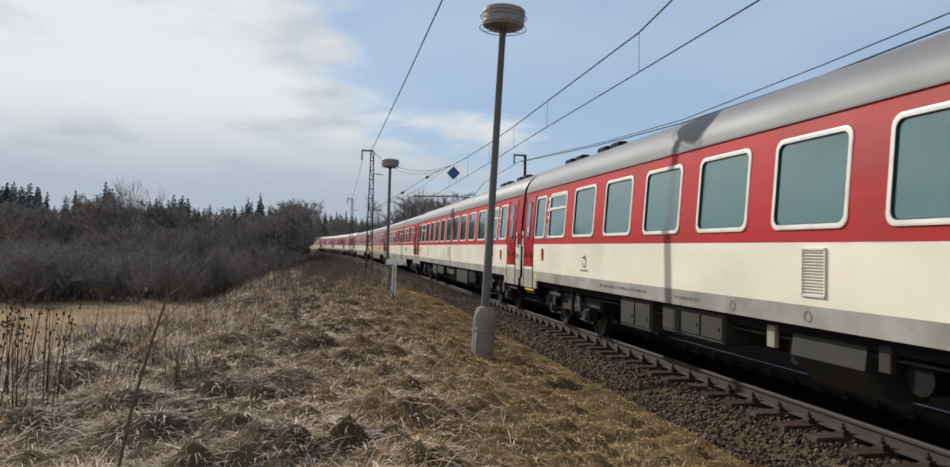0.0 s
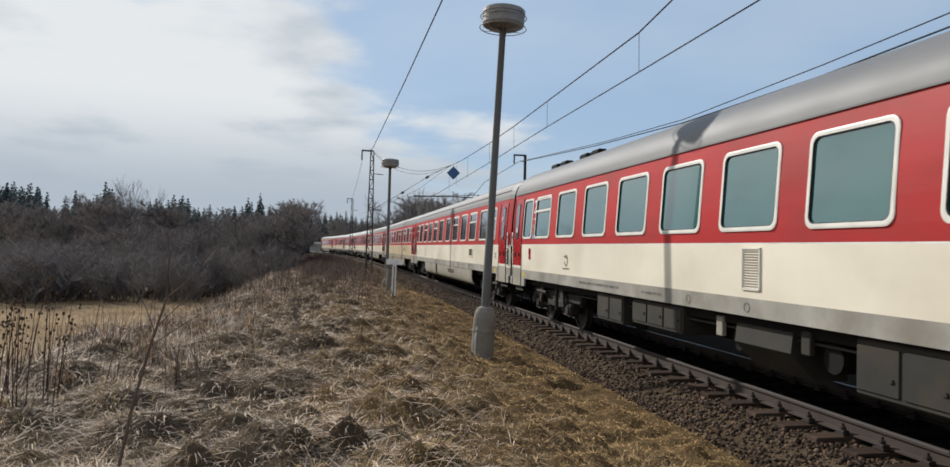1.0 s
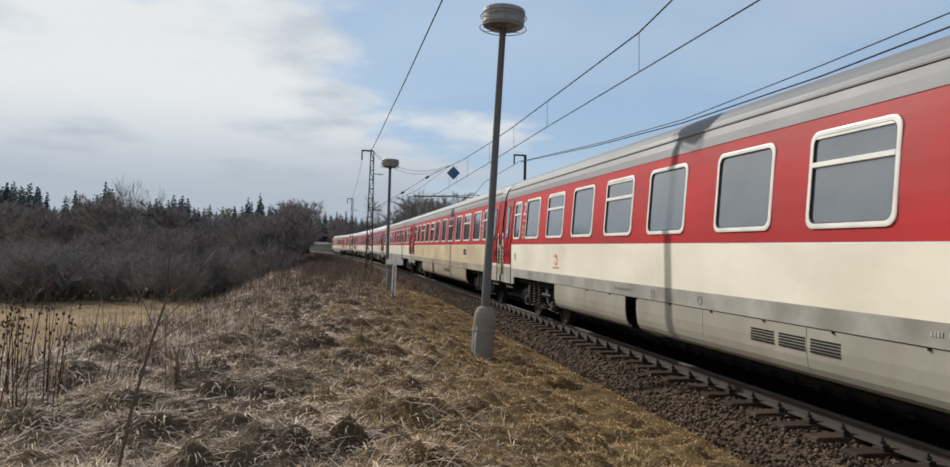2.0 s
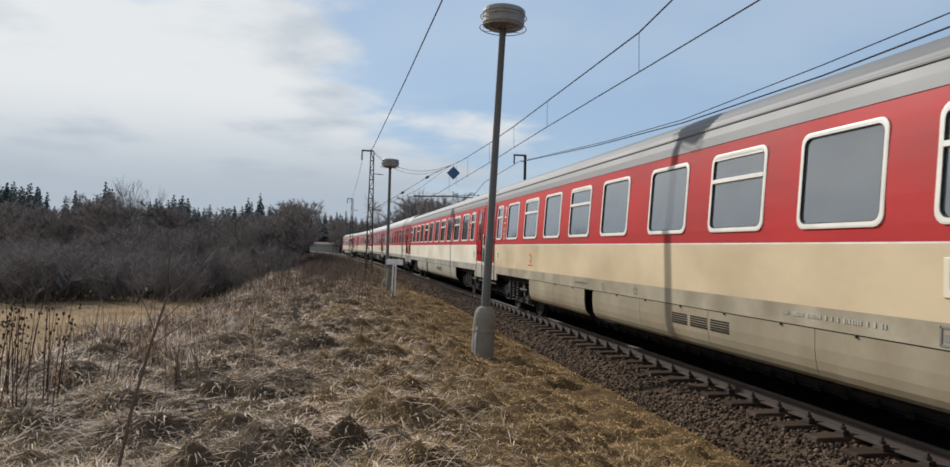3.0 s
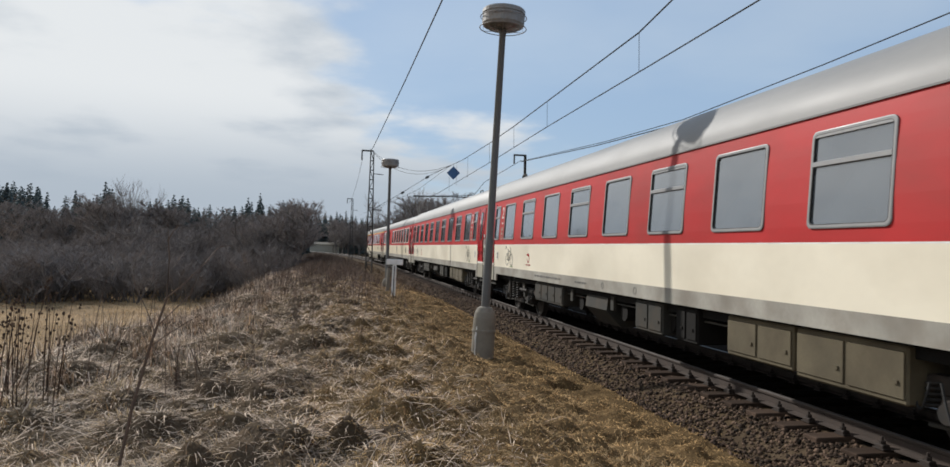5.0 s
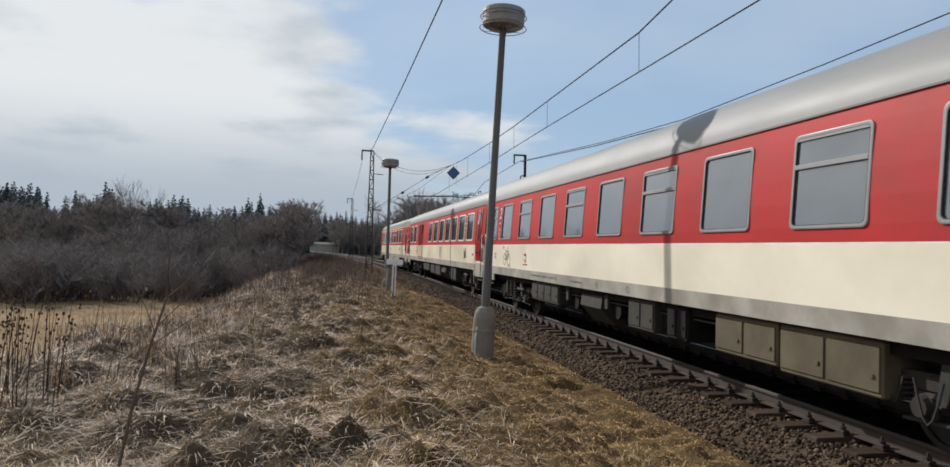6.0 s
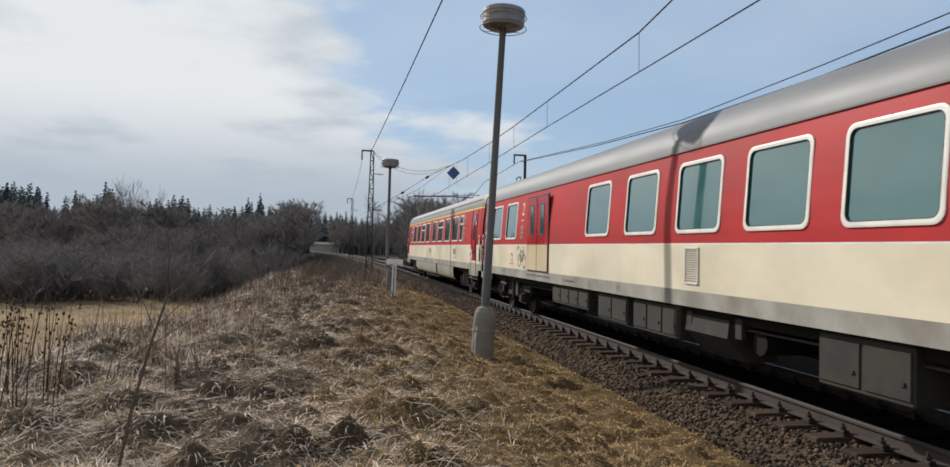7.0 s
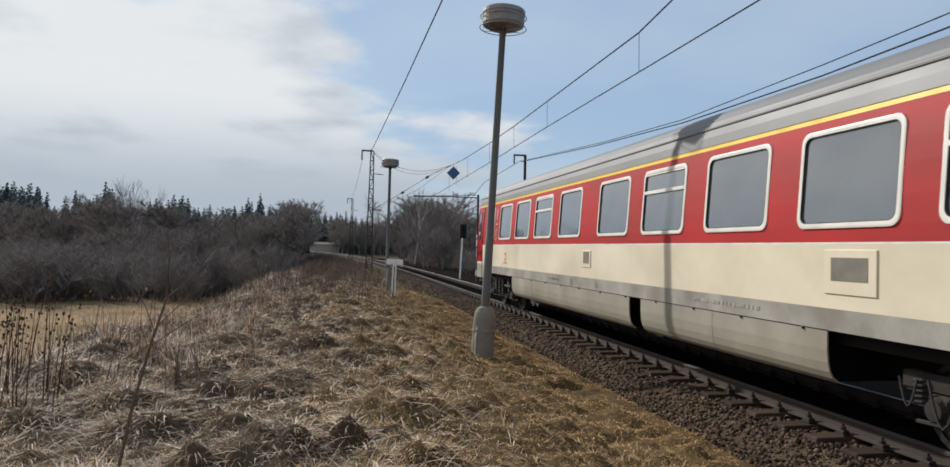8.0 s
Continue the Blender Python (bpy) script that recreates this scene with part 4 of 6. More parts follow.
    if skirt:
        ya, yb = at(6.15), at(L - 5.9)
        gap_a = 11.1 if kind == "first" else 15.7
        for s in (-1, 1):
            for a, b in ((ya, at(gap_a)), (at(gap_a + 0.5), yb)):
                n = max(1, int((b - a) / 2.1))
                for k in range(n):
                    bm = bmesh.new()
                    p0, p1 = a + (b - a) * k / n + 0.006, a + (b - a) * (k + 1) / n - 0.006
                    q = [(s * HW, Z_BOT), (s * HW, 0.86), (s * (HW - 0.012), 0.72), (s * (HW - 0.035), 0.62), (s * (HW - 0.075), 0.55), (s * (HW - 0.14), 0.50)]
                    v = [[bm.verts.new((x, yy, z)) for x, z in q] for yy in (p0, p1)]
                    for i in range(5):
                        bm.faces.new((v[0][i], v[0][i + 1], v[1][i + 1], v[1][i]))
                    bmesh.ops.recalc_face_normals(bm, faces=bm.faces)
                    bmesh.ops.solidify(bm, geom=list(bm.faces), thickness=0.02)
                    panel = M["skirt_tan"] if dusty else M["skirt"]
                    part("skirt_panel", bm, panel, coach, "dusty tan skirt panel below the sill" if dusty else "grey skirt panel below the sill")
        for k in range(6):
            box_part("equipment_box", (-1.1, 1.1, ya + 0.5 + k * 2.1, ya + 2.2 + k * 2.1, 0.42, 0.95), M["under"], coach)
        bm = bmesh.new()
        for k in range(10):
            add_box(bm, -HW - 0.018, -HW, ya + 0.4 + k * 1.3, ya + 0.425 + k * 1.3, Z_BOT - 0.03, Z_BOT - 0.004)
        part("hinge", bm, M["under"], coach)
        part("panel_seam", add_box(bmesh.new(), -HW - 0.004, -HW + 0.01, ya, yb, Z_BOT - 0.006, Z_BOT + 0.004), M["under"], coach, "thin dark seam above the skirt")
        if kind == "open":
            for a in (10.6, 11.2, 11.8):
                bm = bmesh.new()
                for k in range(5):
                    add_box(bm, -HW - 0.006, -HW + 0.004, at(a) - 0.25, at(a) + 0.25, 0.80 + 0.034 * k, 0.82 + 0.034 * k)
                part("vent_grille", bm, M["under"], coach, "dark slotted vent in the skirt")
            me = square_ring(0.09).copy()
            me.materials[0] = M["sill_mark"]
            mark(coach, "inspection_label", me, at(6.72), 1.2)
    else:
        specs = {
            "compartment": [(L - 8.7, L - 7.35, 0.50, M["box"]), (L - 11.1, L - 9.15, 0.60, M["box"]), (L - 17.6, L - 15.0, 0.45, M["box"]), (L - 19.0, L - 18.0, 0.55, M["under"]), (7.0, 7.5, 0.6, M["under"])],
            "luggage": [(L - 11.2, L - 8.6, 0.60, M["box"]), (L - 13.3, L - 11.8, 0.52, M["box"]), (L - 15.4, L - 13.6, 0.50, M["box"]), (L - 20.2, L - 18.8, 0.45, M["box"])],
            "short": [(5.28, 7.0, 0.46, M["box_tan"]), (7.06, 8.55, 0.50, M["box_tan"]), (L - 8.6, L - 6.2, 0.55, M["box"]), (L - 14.0, L - 12.9, 0.50, M["box"]), (9.4, 10.1, 0.5, M["under"])],
        }[kind]
        duct = {"compartment": L - 13.85, "luggage": L - 16.8, "short": L - 11.4}[kind]
        for a, b, lo, mm in specs:
            for s in (-1, 1):
                q = box_part("equipment_box", (min(s * 0.55, s * 1.30), max(s * 0.55, s * 1.30), at(a), at(b), lo, 1.04), mm, coach, 0.02, "dusty grey equipment box")
                n = max(2, int((b - a) / 0.6))
                for k in range(n):
                    y0 = at(a) + (b - a) * k / n
                    bm = add_box(bmesh.new(), min(s * 1.297, s * 1.318), max(s * 1.297, s * 1.318), y0 + 0.03, y0 + (b - a) / n - 0.03, lo + 0.06, 0.98, 0.006)
                    add_box(bm, min(s * 1.31, s * 1.335), max(s * 1.31, s * 1.335), y0 + 0.1, y0 + 0.16, lo + 0.2, lo + 0.24)
                    part("box_door", bm, mm, q)
        for s in (-1, 1):
            bm = bmesh.new()
            v = [(s * 1.25, 0.95), (s * 1.28, 0.70), (s * 0.95, 0.36), (s * 0.5, 0.36), (s * 0.5, 0.95)]
            ra = [bm.verts.new((x, at(duct), z)) for x, z in v]
            rb = [bm.verts.new((x, at(duct + 1.25), z)) for x, z in v]
            bm.faces.new(ra)
            bm.faces.new(list(reversed(rb)))
            for i in range(5):
                bm.faces.new((ra[i], rb[i], rb[(i + 1) % 5], ra[(i + 1) % 5]))
            bmesh.ops.recalc_face_normals(bm, faces=bm.faces)
            part("air_duct", bm, M["box"], coach, "sloped grey air duct")
        for a in ((6.9, duct - 0.6, duct + 1.35) if kind == "compartment" else (10.6, duct - 0.6, duct + 1.9)):
            part("air_tank", add_cyl(bmesh.new(), (-0.4, at(a), 0.72), (-1.15, at(a), 0.72), 0.17, seg=14), M["under"], coach)
            box_part("valve_box", (-1.27, -1.2, at(a + 0.25), at(a + 0.42), 0.72, 1.0), M["skirt"] if a == duct + 1.35 else M["box"], coach, 0.01, "small pale valve box" if a == duct + 1.35 else "small dark valve box")
        bm = tube([(-1.18, at(6), 0.86), (-1.18, at(L - 6), 0.86)], 0.018, 5)
        part("pipe", bm, M["box"], coach)
    # markings on the camera side
    digit = "1" if kind == "first" else "2"
    big = text_mesh(digit, 0.52, M["white"])
    spots = {"compartment": (2.72, L - 2.72), "open": (3.08, L - 2.85), "short": (2.87, L - 2.5), "luggage": (3.78, L - 5.85), "first": (3.6, L - 3.6)}[kind]
    for i, a in enumerate(spots):
        mark(coach, "class_numeral", big, at(a), 3.03, "white class numeral")
        mark(coach, "lettering", bars_mesh(0.22, 0.045, 3, M["white"], i), at(a), 2.72)
        for k in range(3):
            for q in range(2):
                me = plate_mesh(0.105, 0.12, M["white"] if (k + q) % 3 == 0 else M["frame"], 0.002)
                if kind == "compartment" and k == 2:
                    me.materials[0] = M["blue_light"]
                mark(coach, "pictogram", square_ring(0.055) if k < 2 or kind != "compartment" else me, at(a) + (q - 0.5) * 0.15, 2.53 - 0.14 * k)
    mark(coach, "lettering", bars_mesh(1.7 if skirt else 2.2, 0.05, 20, M["faded_white"] if skirt else M["sill_mark"], 3, 0.5), at(8.3 if skirt else L - 7.6), 1.21, "faded pale lettering row on the sill" if skirt else "dark lettering row on the sill")
    mark(coach, "lettering", bars_mesh(0.8, 0.04, 8, M["sill_mark"], 5, 0.5), at(L - 10.2), 1.20)
    for a in (L - 11.5, L - 13.1):
        mark(coach, "inspection_label", ring_mesh(0.055, 0.065, M["sill_mark"]), at(a), 1.2)
    for a, e in ((0.34, 1), (L - 0.34, -1)):
        mark(coach, "warning_label", plate_mesh(0.09, 0.42, M["white"], 0.002), at(a), 2.2, "white and red warning label")
        mark(coach, "warning_stripe", plate_mesh(0.07, 0.06, M["door_red"], 0.003), at(a), 2.27)
        mark(coach, "warning_stripe", plate_mesh(0.07, 0.06, M["door_red"], 0.003), at(a), 2.10)
        if kind == "compartment":
            mark(coach, "lock_plate", plate_mesh(0.06, 0.14, M["frame_dark"], 0.006, 0.004), at(a), 1.72, "small grey lock plate")
        else:
            mark(coach, "button_strip", plate_mesh(0.10, 0.50, M["black"], 0.003), at(a), 1.68, "black button strip")
            for k in range(4):
                mark(coach, "button", ring_mesh(0.0, 0.034, M["white"]), at(a), 1.86 - 0.12 * k, proud=0.010)
    if skirt and not dusty:
        mark(coach, "yellow_label", plate_mesh(0.14, 0.13, M["yellow"], 0.002), at(2.0), 1.20, "bright yellow label")
    if kind in ("compartment", "luggage"):
        mark(coach, "yellow_label", plate_mesh(0.14, 0.13, M["yellow"], 0.002), at(L - 1.75), 1.20, "bright yellow label")
    logo_a = {"compartment": L - 5.55, "open": L - 6.0, "short": L - 5.8, "luggage": L - 4.7, "first": L - 5}[kind]
    logo_m = M["door_red"] if kind == "short" else M["screen"] if kind == "compartment" else M["orange"]
    logo = mark(coach, "logo_ring", ring_mesh(0.105, 0.135, logo_m, 0.22, ax=0.85), at(logo_a), 1.66, "faded grey ring mark with an arrow" if kind == "compartment" else "ring mark with an arrow in orange-red")
    bm = bmesh.new()
    va = [bm.verts.new((x, y, z)) for z in (0.0, 0.004) for x, y in ((-0.21, 0.09), (0.03, 0.115), (0.07, 0.04))]
    for f in ((0, 1, 2), (5, 4, 3), (0, 3, 4, 1), (1, 4, 5, 2), (2, 5, 3, 0)):
        bm.faces.new([va[i] for i in f])
    bmesh.ops.recalc_face_normals(bm, faces=bm.faces)
    part("logo_arrow", bm, logo_m, logo)
    part("logo_lettering", bars_mesh(0.5, 0.03, 8, logo_m, 8), None, logo, m=Matrix.Translation((0, -0.19, 0)))
    if kind == "compartment":
        mark(coach, "grille", grille_mesh(0.42, 0.55, 16), at(L - 13.2), 1.70, "ivory louvred ventilation grille")
        mark(coach, "emergency_box", plate_mesh(0.14, 0.30, M["door_red"], 0.02, 0.01), at(L - 2.36), 1.78, "red emergency box")
        mark(coach, "emergency_box", plate_mesh(0.14, 0.30, M["door_red"], 0.02, 0.01), at(2.38), 1.72, "red emergency box")
        mark(coach, "display_panel", plate_mesh(0.36, 0.2, M["black"], 0.004, 0.004), at(3.73), 1.74, "small black destination panel")
    if kind in ("open", "first"):
        for a in ((6.4,) if kind == "open" else (5.8, 13.9)):
            wide = 0.80 if a == 5.8 else 0.74 if kind == "open" else 0.52
            q = mark(coach, "vent_panel", plate_mesh(wide, 0.48 if a == 5.8 else 0.36, M["cream_warm"], 0.010, 0.006), at(a), 1.72, "ivory framed vent panel")
            part("vent_screen", plate_mesh(wide - 0.24 if a == 5.8 else wide - 0.16, 0.25, M["box"] if kind == "open" else M["screen"], 0.014), None, q, "dark vent screen" if kind == "open" else "dusty beige vent screen", m=Matrix.Translation((0, 0.03, 0)))
    if kind in ("open", "short"):
        for a in (2.0, L - 1.95):
            q = mark(coach, "socket_panel", plate_mesh(0.24, 0.26, M["frame"], 0.006, 0.004), at(a), 1.68, "ivory socket panel")
            part("socket_frame", plate_mesh(0.13, 0.16, M["black"], 0.010), None, q)
            part("socket_flap", plate_mesh(0.09, 0.12, M["frame"], 0.014), None, q)
    for a, zz in ((1.0, 2.86), (L - 1.0, 2.45)):
        mark(coach, "door_notice", plate_mesh(0.11, 0.13, M["white"], 0.002), at(a), zz, "white paper notice", proud=0.034)
    if kind in ("short", "luggage"):
        a = 3.45 if kind == "short" else L - 5.9
        for b in ((a, L - 3.59) if kind == "short" else (a,)):
            q = mark(coach, "bicycle_sign", bike_mesh(), at(b), 1.70, "black bicycle pictogram")
            part("green_bar", plate_mesh(0.30, 0.018, M["sign_green"], 0.003), None, q, m=Matrix.Translation((0.27, -0.325, 0)))
            part("numeral", text_mesh("3+" if kind == "short" else "6+", 0.15, M["black"]), None, q, m=Matrix.Translation((-0.42, 0.24, 0)))
    if kind == "luggage":
        mark(coach, "grille", grille_mesh(0.42, 0.55, 16), at(10.6), 1.70, "ivory louvred ventilation grille")
        bm = bmesh.new()
        for sx, w, h in ((-0.16, 0.12, 0.40), (0.0, 0.08, 0.24), (0.16, 0.13, 0.42)):
            add_box(bm, sx - w / 2, sx + w / 2, -0.22, -0.22 + h * 0.75, -0.001, 0.003)
            bmesh.ops.create_cone(bm, cap_ends=True, segments=10, radius1=0.04, radius2=0.04, depth=0.004, matrix=Matrix.Translation((sx, -0.22 + h * 0.75 + 0.06, 0.001)))
        me = bpy.data.meshes.new("family_sign")
        bm.to_mesh(me)
        bm.free()
        me.materials.append(M["black"])
        mark(coach, "pictogram", me, at(3.74), 1.72, "dark pictogram")
        d = box_part("luggage_door", (-HW - 0.03, -HW + 0.02, at(L - 8.5), at(L - 6.55), 1.335, 3.28), M["door_red"], coach, 0.01, "red double luggage door with cream foot")
        box_part("door_seal", (-HW - 0.022, -HW + 0.01, at(L - 8.54), at(L - 6.51), 1.32, 3.32), M["rubber"], d, 0.0)
        box_part("leaf_joint", (-HW - 0.040, -HW, at(L - 7.535), at(L - 7.515), 1.34, 3.27), M["rubber"], d, 0.0)
        for k in (0, 1):
            y0 = at(L - 8.5) + 0.98 * k
            box_part("leaf_foot", (-HW - 0.036, -HW - 0.028, y0 + 0.015, y0 + 0.96, 1.35, Z_WAIST), M["tan"], d, 0.0)
            me = window_meshes("d", 0.34, 0.85, 0.03, M["rubber"], M["green_glass"], r=0.08)
            part("door_window", me[0], None, d, m=Matrix.Translation((-HW - 0.034, y0 + 0.48, 2.68)))
            part("door_pane", me[1], None, d, m=Matrix.Translation((-HW - 0.056, y0 + 0.48, 2.68)))
    if kind in ("luggage", "first"):
        for a in ((2.0, L - 2.0) if kind == "luggage" else (1.95,)):
            mark(coach, "lamp_disc", ring_mesh(0.0, 0.24, M["white"]), at(a), 1.66, "white disc round a red tail marker")
            mark(coach, "tail_marker", plate_mesh(0.16, 0.10, M["door_red"], 0.02, 0.01), at(a), 1.66)
    # roof details
    spots = {"compartment": (2.2, 3.0, 4.6, 5.4, L - 2.2, L - 3.0, L - 4.6, L - 5.4), "luggage": (), "short": (), "open": (), "first": ()}[kind]
    for a in spots:
        for sx in (-0.6, 0.6):
            box_part("roof_vent", (sx - 0.12, sx + 0.12, at(a) - 0.27, at(a) + 0.27, 4.10, 4.285), M["under"], coach, 0.04, "dark roof ventilator")
    if kind in ("short", "luggage"):
        bm2 = tube([(-0.9, at(3.2), 4.13), (-0.90, at(3.25), 4.215), (-0.88, at(3.8), 4.225), (-0.88, at(3.85), 4.15)], 0.02, 6)
        part("roof_rail", bm2, M["box"], coach)
        bm2 = tube([(-0.9, at(L - 3.6), 4.13), (-0.90, at(L - 3.55), 4.215), (-0.88, at(L - 3.05), 4.225), (-0.88, at(L - 3.0), 4.15)], 0.02, 6)
        part("roof_rail", bm2, M["box"], coach)
    return coach


M["sign_green"] = mat("label_green", (0.10, 0.25, 0.06), 0.5, vary=0.1, scale=8, fine=40, bump=0.0)
M["blue_light"] = mat("label_blue", (0.20, 0.38, 0.60), 0.5, vary=0.1, scale=8, fine=40, bump=0.0)
# time at which each coach's front end stands at S0, its kind and length
TRAIN = [(-0.757, "compartment", 26.35), (0.29, "compartment", 26.35), (1.335, "open", 26.5), (2.386, "dusty", 26.6), (3.444, "open", 26.6), (4.504, "short", 24.6), (5.476, "short", 24.6), (6.453, "luggage", 26.6), (7.51, "first", 26.4)]
LABELS = {
    "compartment": "red and cream express coach with green-tinted windows in ivory frames",
    "open": "red and cream coach with ribbed silver roof and grey skirts",
    "dusty": "dusty red and tan coach with ribbed silver roof and tan skirts",
    "short": "red and cream express coach with dark-framed windows and bicycle sign",
    "luggage": "red and cream luggage coach with green windows and double door",
    "first": "first-class coach, red and cream with a yellow stripe under the roof",
}
COACHES, _first = [], {}
for t0, kind, L in TRAIN:
    if kind in _first:
        c = copy_thing(_first[kind], Matrix.Identity(4))
        if kind == "compartment":      # only the leading coach has painted step edges
            for o in [o for o in c.children_recursive if o.name.startswith("step_edge")]:
                bpy.data.objects.remove(o)
        if kind == "open":      # the second coach of this kind has no vent panel
            for o in [o for o in c.children_recursive if o.name.startswith("vent_panel") or o.name.startswith("vent_screen")]:
                bpy.data.objects.remove(o)
    else:
        c = _first[kind] = make_coach("open" if kind == "dusty" else kind, L, LABELS[kind], kind == "dusty")
    COACHES.append((c, t0, L))


def coach_pose(t, t0, L):
    s = S0 - V * (t - t0) + L / 2
    p = L / 2 - 3.7
    a, b = on_track(s - p), on_track(s + p)
    d = b - a
    return Matrix.Translation((a + b) / 2) @ pose(0, 0, 0, 0, 0, math.degrees(math.atan2(-d.x, d.y)))


# small unevenness of the run, in metres
LAG = {0.0: -0.03, 0.5: 0.05, 1.0: 0.04, 1.5: 0.08, 2.8: 0.76, 2.9: 0.87, 3.0: 0.95, 3.5: 0.03, 5.8: 0.42, 5.9: 0.66, 6.0: 1.03, 6.5: 0.03, 7.0: 0.08, 7.5: -0.03}


def motions():
    for c, t0, L in COACHES:
        walk(c, [(t, coach_pose(t - LAG.get(t, 0.0) / V, t0, L)) for t in (0.0, 0.5, 1.0, 1.5, 2.0, 2.5, 2.8, 2.9, 3.0, 3.5, 4.0, 4.5, 5.0, 5.5, 5.8, 5.9, 6.0, 6.5, 7.0, 7.5, 8.0)])

# ---- lamps, masts and wires ----


def lamp_post(x, y, lean, zb, label, height=6.96):
    """A mushroom lamp: concrete foot with a band, tapered steel pole, round head with a wire cage."""
    lp = tagged(new("street_lamp"), label, "lamp", "platform lamps")
    prof = [(0.225, -0.25), (0.228, 0.02), (0.225, 0.54), (0.24, 0.545), (0.24, 0.585), (0.225, 0.59), (0.22, 0.82), (0.20, 0.93), (0.15, 1.02), (0.10, 1.05)]
    part("foot", lathe(prof, 24), M["concrete"], lp, "weathered concrete foot", smooth=False)
    part("conduit", tube([(-0.18, -0.14, 0.0), (-0.19, -0.14, 0.45), (-0.15, -0.12, 0.75)], 0.018, 6), M["white"], lp, "pale cable conduit")
    top = height - 0.42
    part("pole", lathe([(0.088, 0.86), (0.088, 1.0), (0.085, 2.4), (0.078, 2.42), (0.066, top), (0.075, top + 0.01), (0.075, top + 0.13), (0.05, top + 0.14)], 16), M["pole"], lp, "dark grey steel pole", smooth=True)
    head = part("lamp_head", lathe([(0.10, top + 0.10), (0.30, top + 0.12), (0.40, top + 0.16), (0.425, top + 0.20), (0.43, top + 0.37), (0.42, top + 0.375), (0.42, top + 0.40), (0.435, top + 0.405), (0.435, top + 0.47), (0.41, top + 0.50), (0.25, top + 0.53), (0.02, top + 0.54)], 32), M["lamp"], lp, "round grey enamel lamp head", smooth=False)
    part("lamp_dish", lathe([(0.05, top + 0.085), (0.30, top + 0.112), (0.36, top + 0.14), (0.05, top + 0.15)], 28), M["lamp_glass"], head)
    for rr, zz in ((0.47, top + 0.12), (0.465, top + 0.34)):
        part("guard_ring", tube([(rr * math.cos(a), rr * math.sin(a), zz) for a in np.linspace(0, 2 * math.pi, 33)], 0.009, 5), M["lamp"], head, "thin wire guard ring")
    for k in range(6):
        a = 2 * math.pi * k / 6 + 0.3
        ca, sa = math.cos(a), math.sin(a)
        part("guard_stay", tube([(0.07 * ca, 0.07 * sa, top + 0.07), (0.47 * ca, 0.47 * sa, top + 0.12), (0.465 * ca, 0.465 * sa, top + 0.34)], 0.007, 5), M["lamp"], head)
    lp.matrix_basis = Matrix.Translation((x, y, zb)) @ pose(0, 0, 0, 0, lean, 0)
    return lp


LAMP_Y = 14.4
lamp_post(3.01, LAMP_Y, 2.55, float(ground_z(3.02, LAMP_Y, False)) + -0.055, "tall leaning grey platform lamp on a concrete foot")
lamp_post(2.78, 37.2, 0.5, -0.74, "grey platform lamp farther along the bank")


def white_post(x, y, z):
    """A square white concrete marker post with a rail end across its top."""
    w = tagged(new("marker_post"), "white-painted marker post with a short crosspiece", "marker post")
    part("post", add_box(bmesh.new(), -0.075, 0.075, -0.06, 0.06, -0.3, 1.34, 0.012), M["white"], w)
    part("groove", add_box(bmesh.new(), -0.018, 0.018, -0.066, -0.059, 0.0, 1.30), M["pole"], w)
    part("crosspiece", add_box(bmesh.new(), -0.30, 0.30, -0.07, 0.07, 1.34, 1.54, 0.015), M["white"], w)
    w.matrix_basis = Matrix.Translation((x, y, z)) @ pose(0, 0, 0, 0, 1.5, -8)
    return w


white_post(2.27, 27.0, -0.10)
st = tagged(new("short_stake"), "weathered grey concrete stake in dry weeds", "stake")
part("shaft", add_box(bmesh.new(), -0.07, 0.07, -0.07, 0.07, -0.3, 1.15, 0.02), M["concrete"], st)
st.matrix_basis = pose(2.32, 30.6, -0.15, 0, 3, 12)


def lattice_mast(x, y, z, h, w0, w1, arm):
    mt = tagged(new("catenary_mast"), "dark steel lattice catenary mast", "catenary mast")
    for sx in (-1, 1):
        for sy in (-1, 1):
            part("leg", add_cyl(bmesh.new(), (sx * w0, sy * w0 * 0.6, -0.3), (sx * w1, sy * w1 * 0.6, h), 0.055, 0.045, 4), M["mast"], mt)
    n = 13
    for k in range(n):
        f0, f1 = k / n, (k + 1) / n
        a, b = w0 + (w1 - w0) * f0, w0 + (w1 - w0) * f1
        for sy in (-1, 1):
            part("cross_bar", add_cyl(bmesh.new(), (-a, sy * a * 0.6, f0 * h), (a, sy * a * 0.6, f0 * h), 0.035, seg=4), M["mast"], mt)
            s = 1 if k % 2 else -1
            part("lacing_bar", add_cyl(bmesh.new(), (-a * s, sy * a * 0.6, f0 * h), (b * s, sy * b * 0.6, f1 * h), 0.024, seg=4), M["mast"], mt)
    bm = add_box(bmesh.new(), -arm, 0.1, -0.05, 0.05, h - 0.02, h + 0.1)
    add_box(bm, -arm - 0.05, -arm + 0.05, -0.05, 0.05, h - 0.75, h + 0.05)
    part("top_bracket", bm, M["mast"], mt)
    bm = add_cyl(bmesh.new(), (0.1, 0, h - 1.8), (0.95, 0, h - 1.85), 0.03, seg=6)
    add_cyl(bm, (0.1, 0, h - 4.7), (0.9, 0, h - 4.75), 0.03, seg=6)
    part("stub_arm", bm, M["mast"], mt)
    mt.matrix_basis = Matrix.Translation((x, y, z)) @ pose(0, 0, 0, 0, 0.5, 0)
    return mt


lattice_mast(3.03, 60.0, -0.3, 9.9, 0.26, 0.12, 0.82)
lattice_mast(3.2, 122.0, -0.3, 9.9, 0.26, 0.12, 0.82)


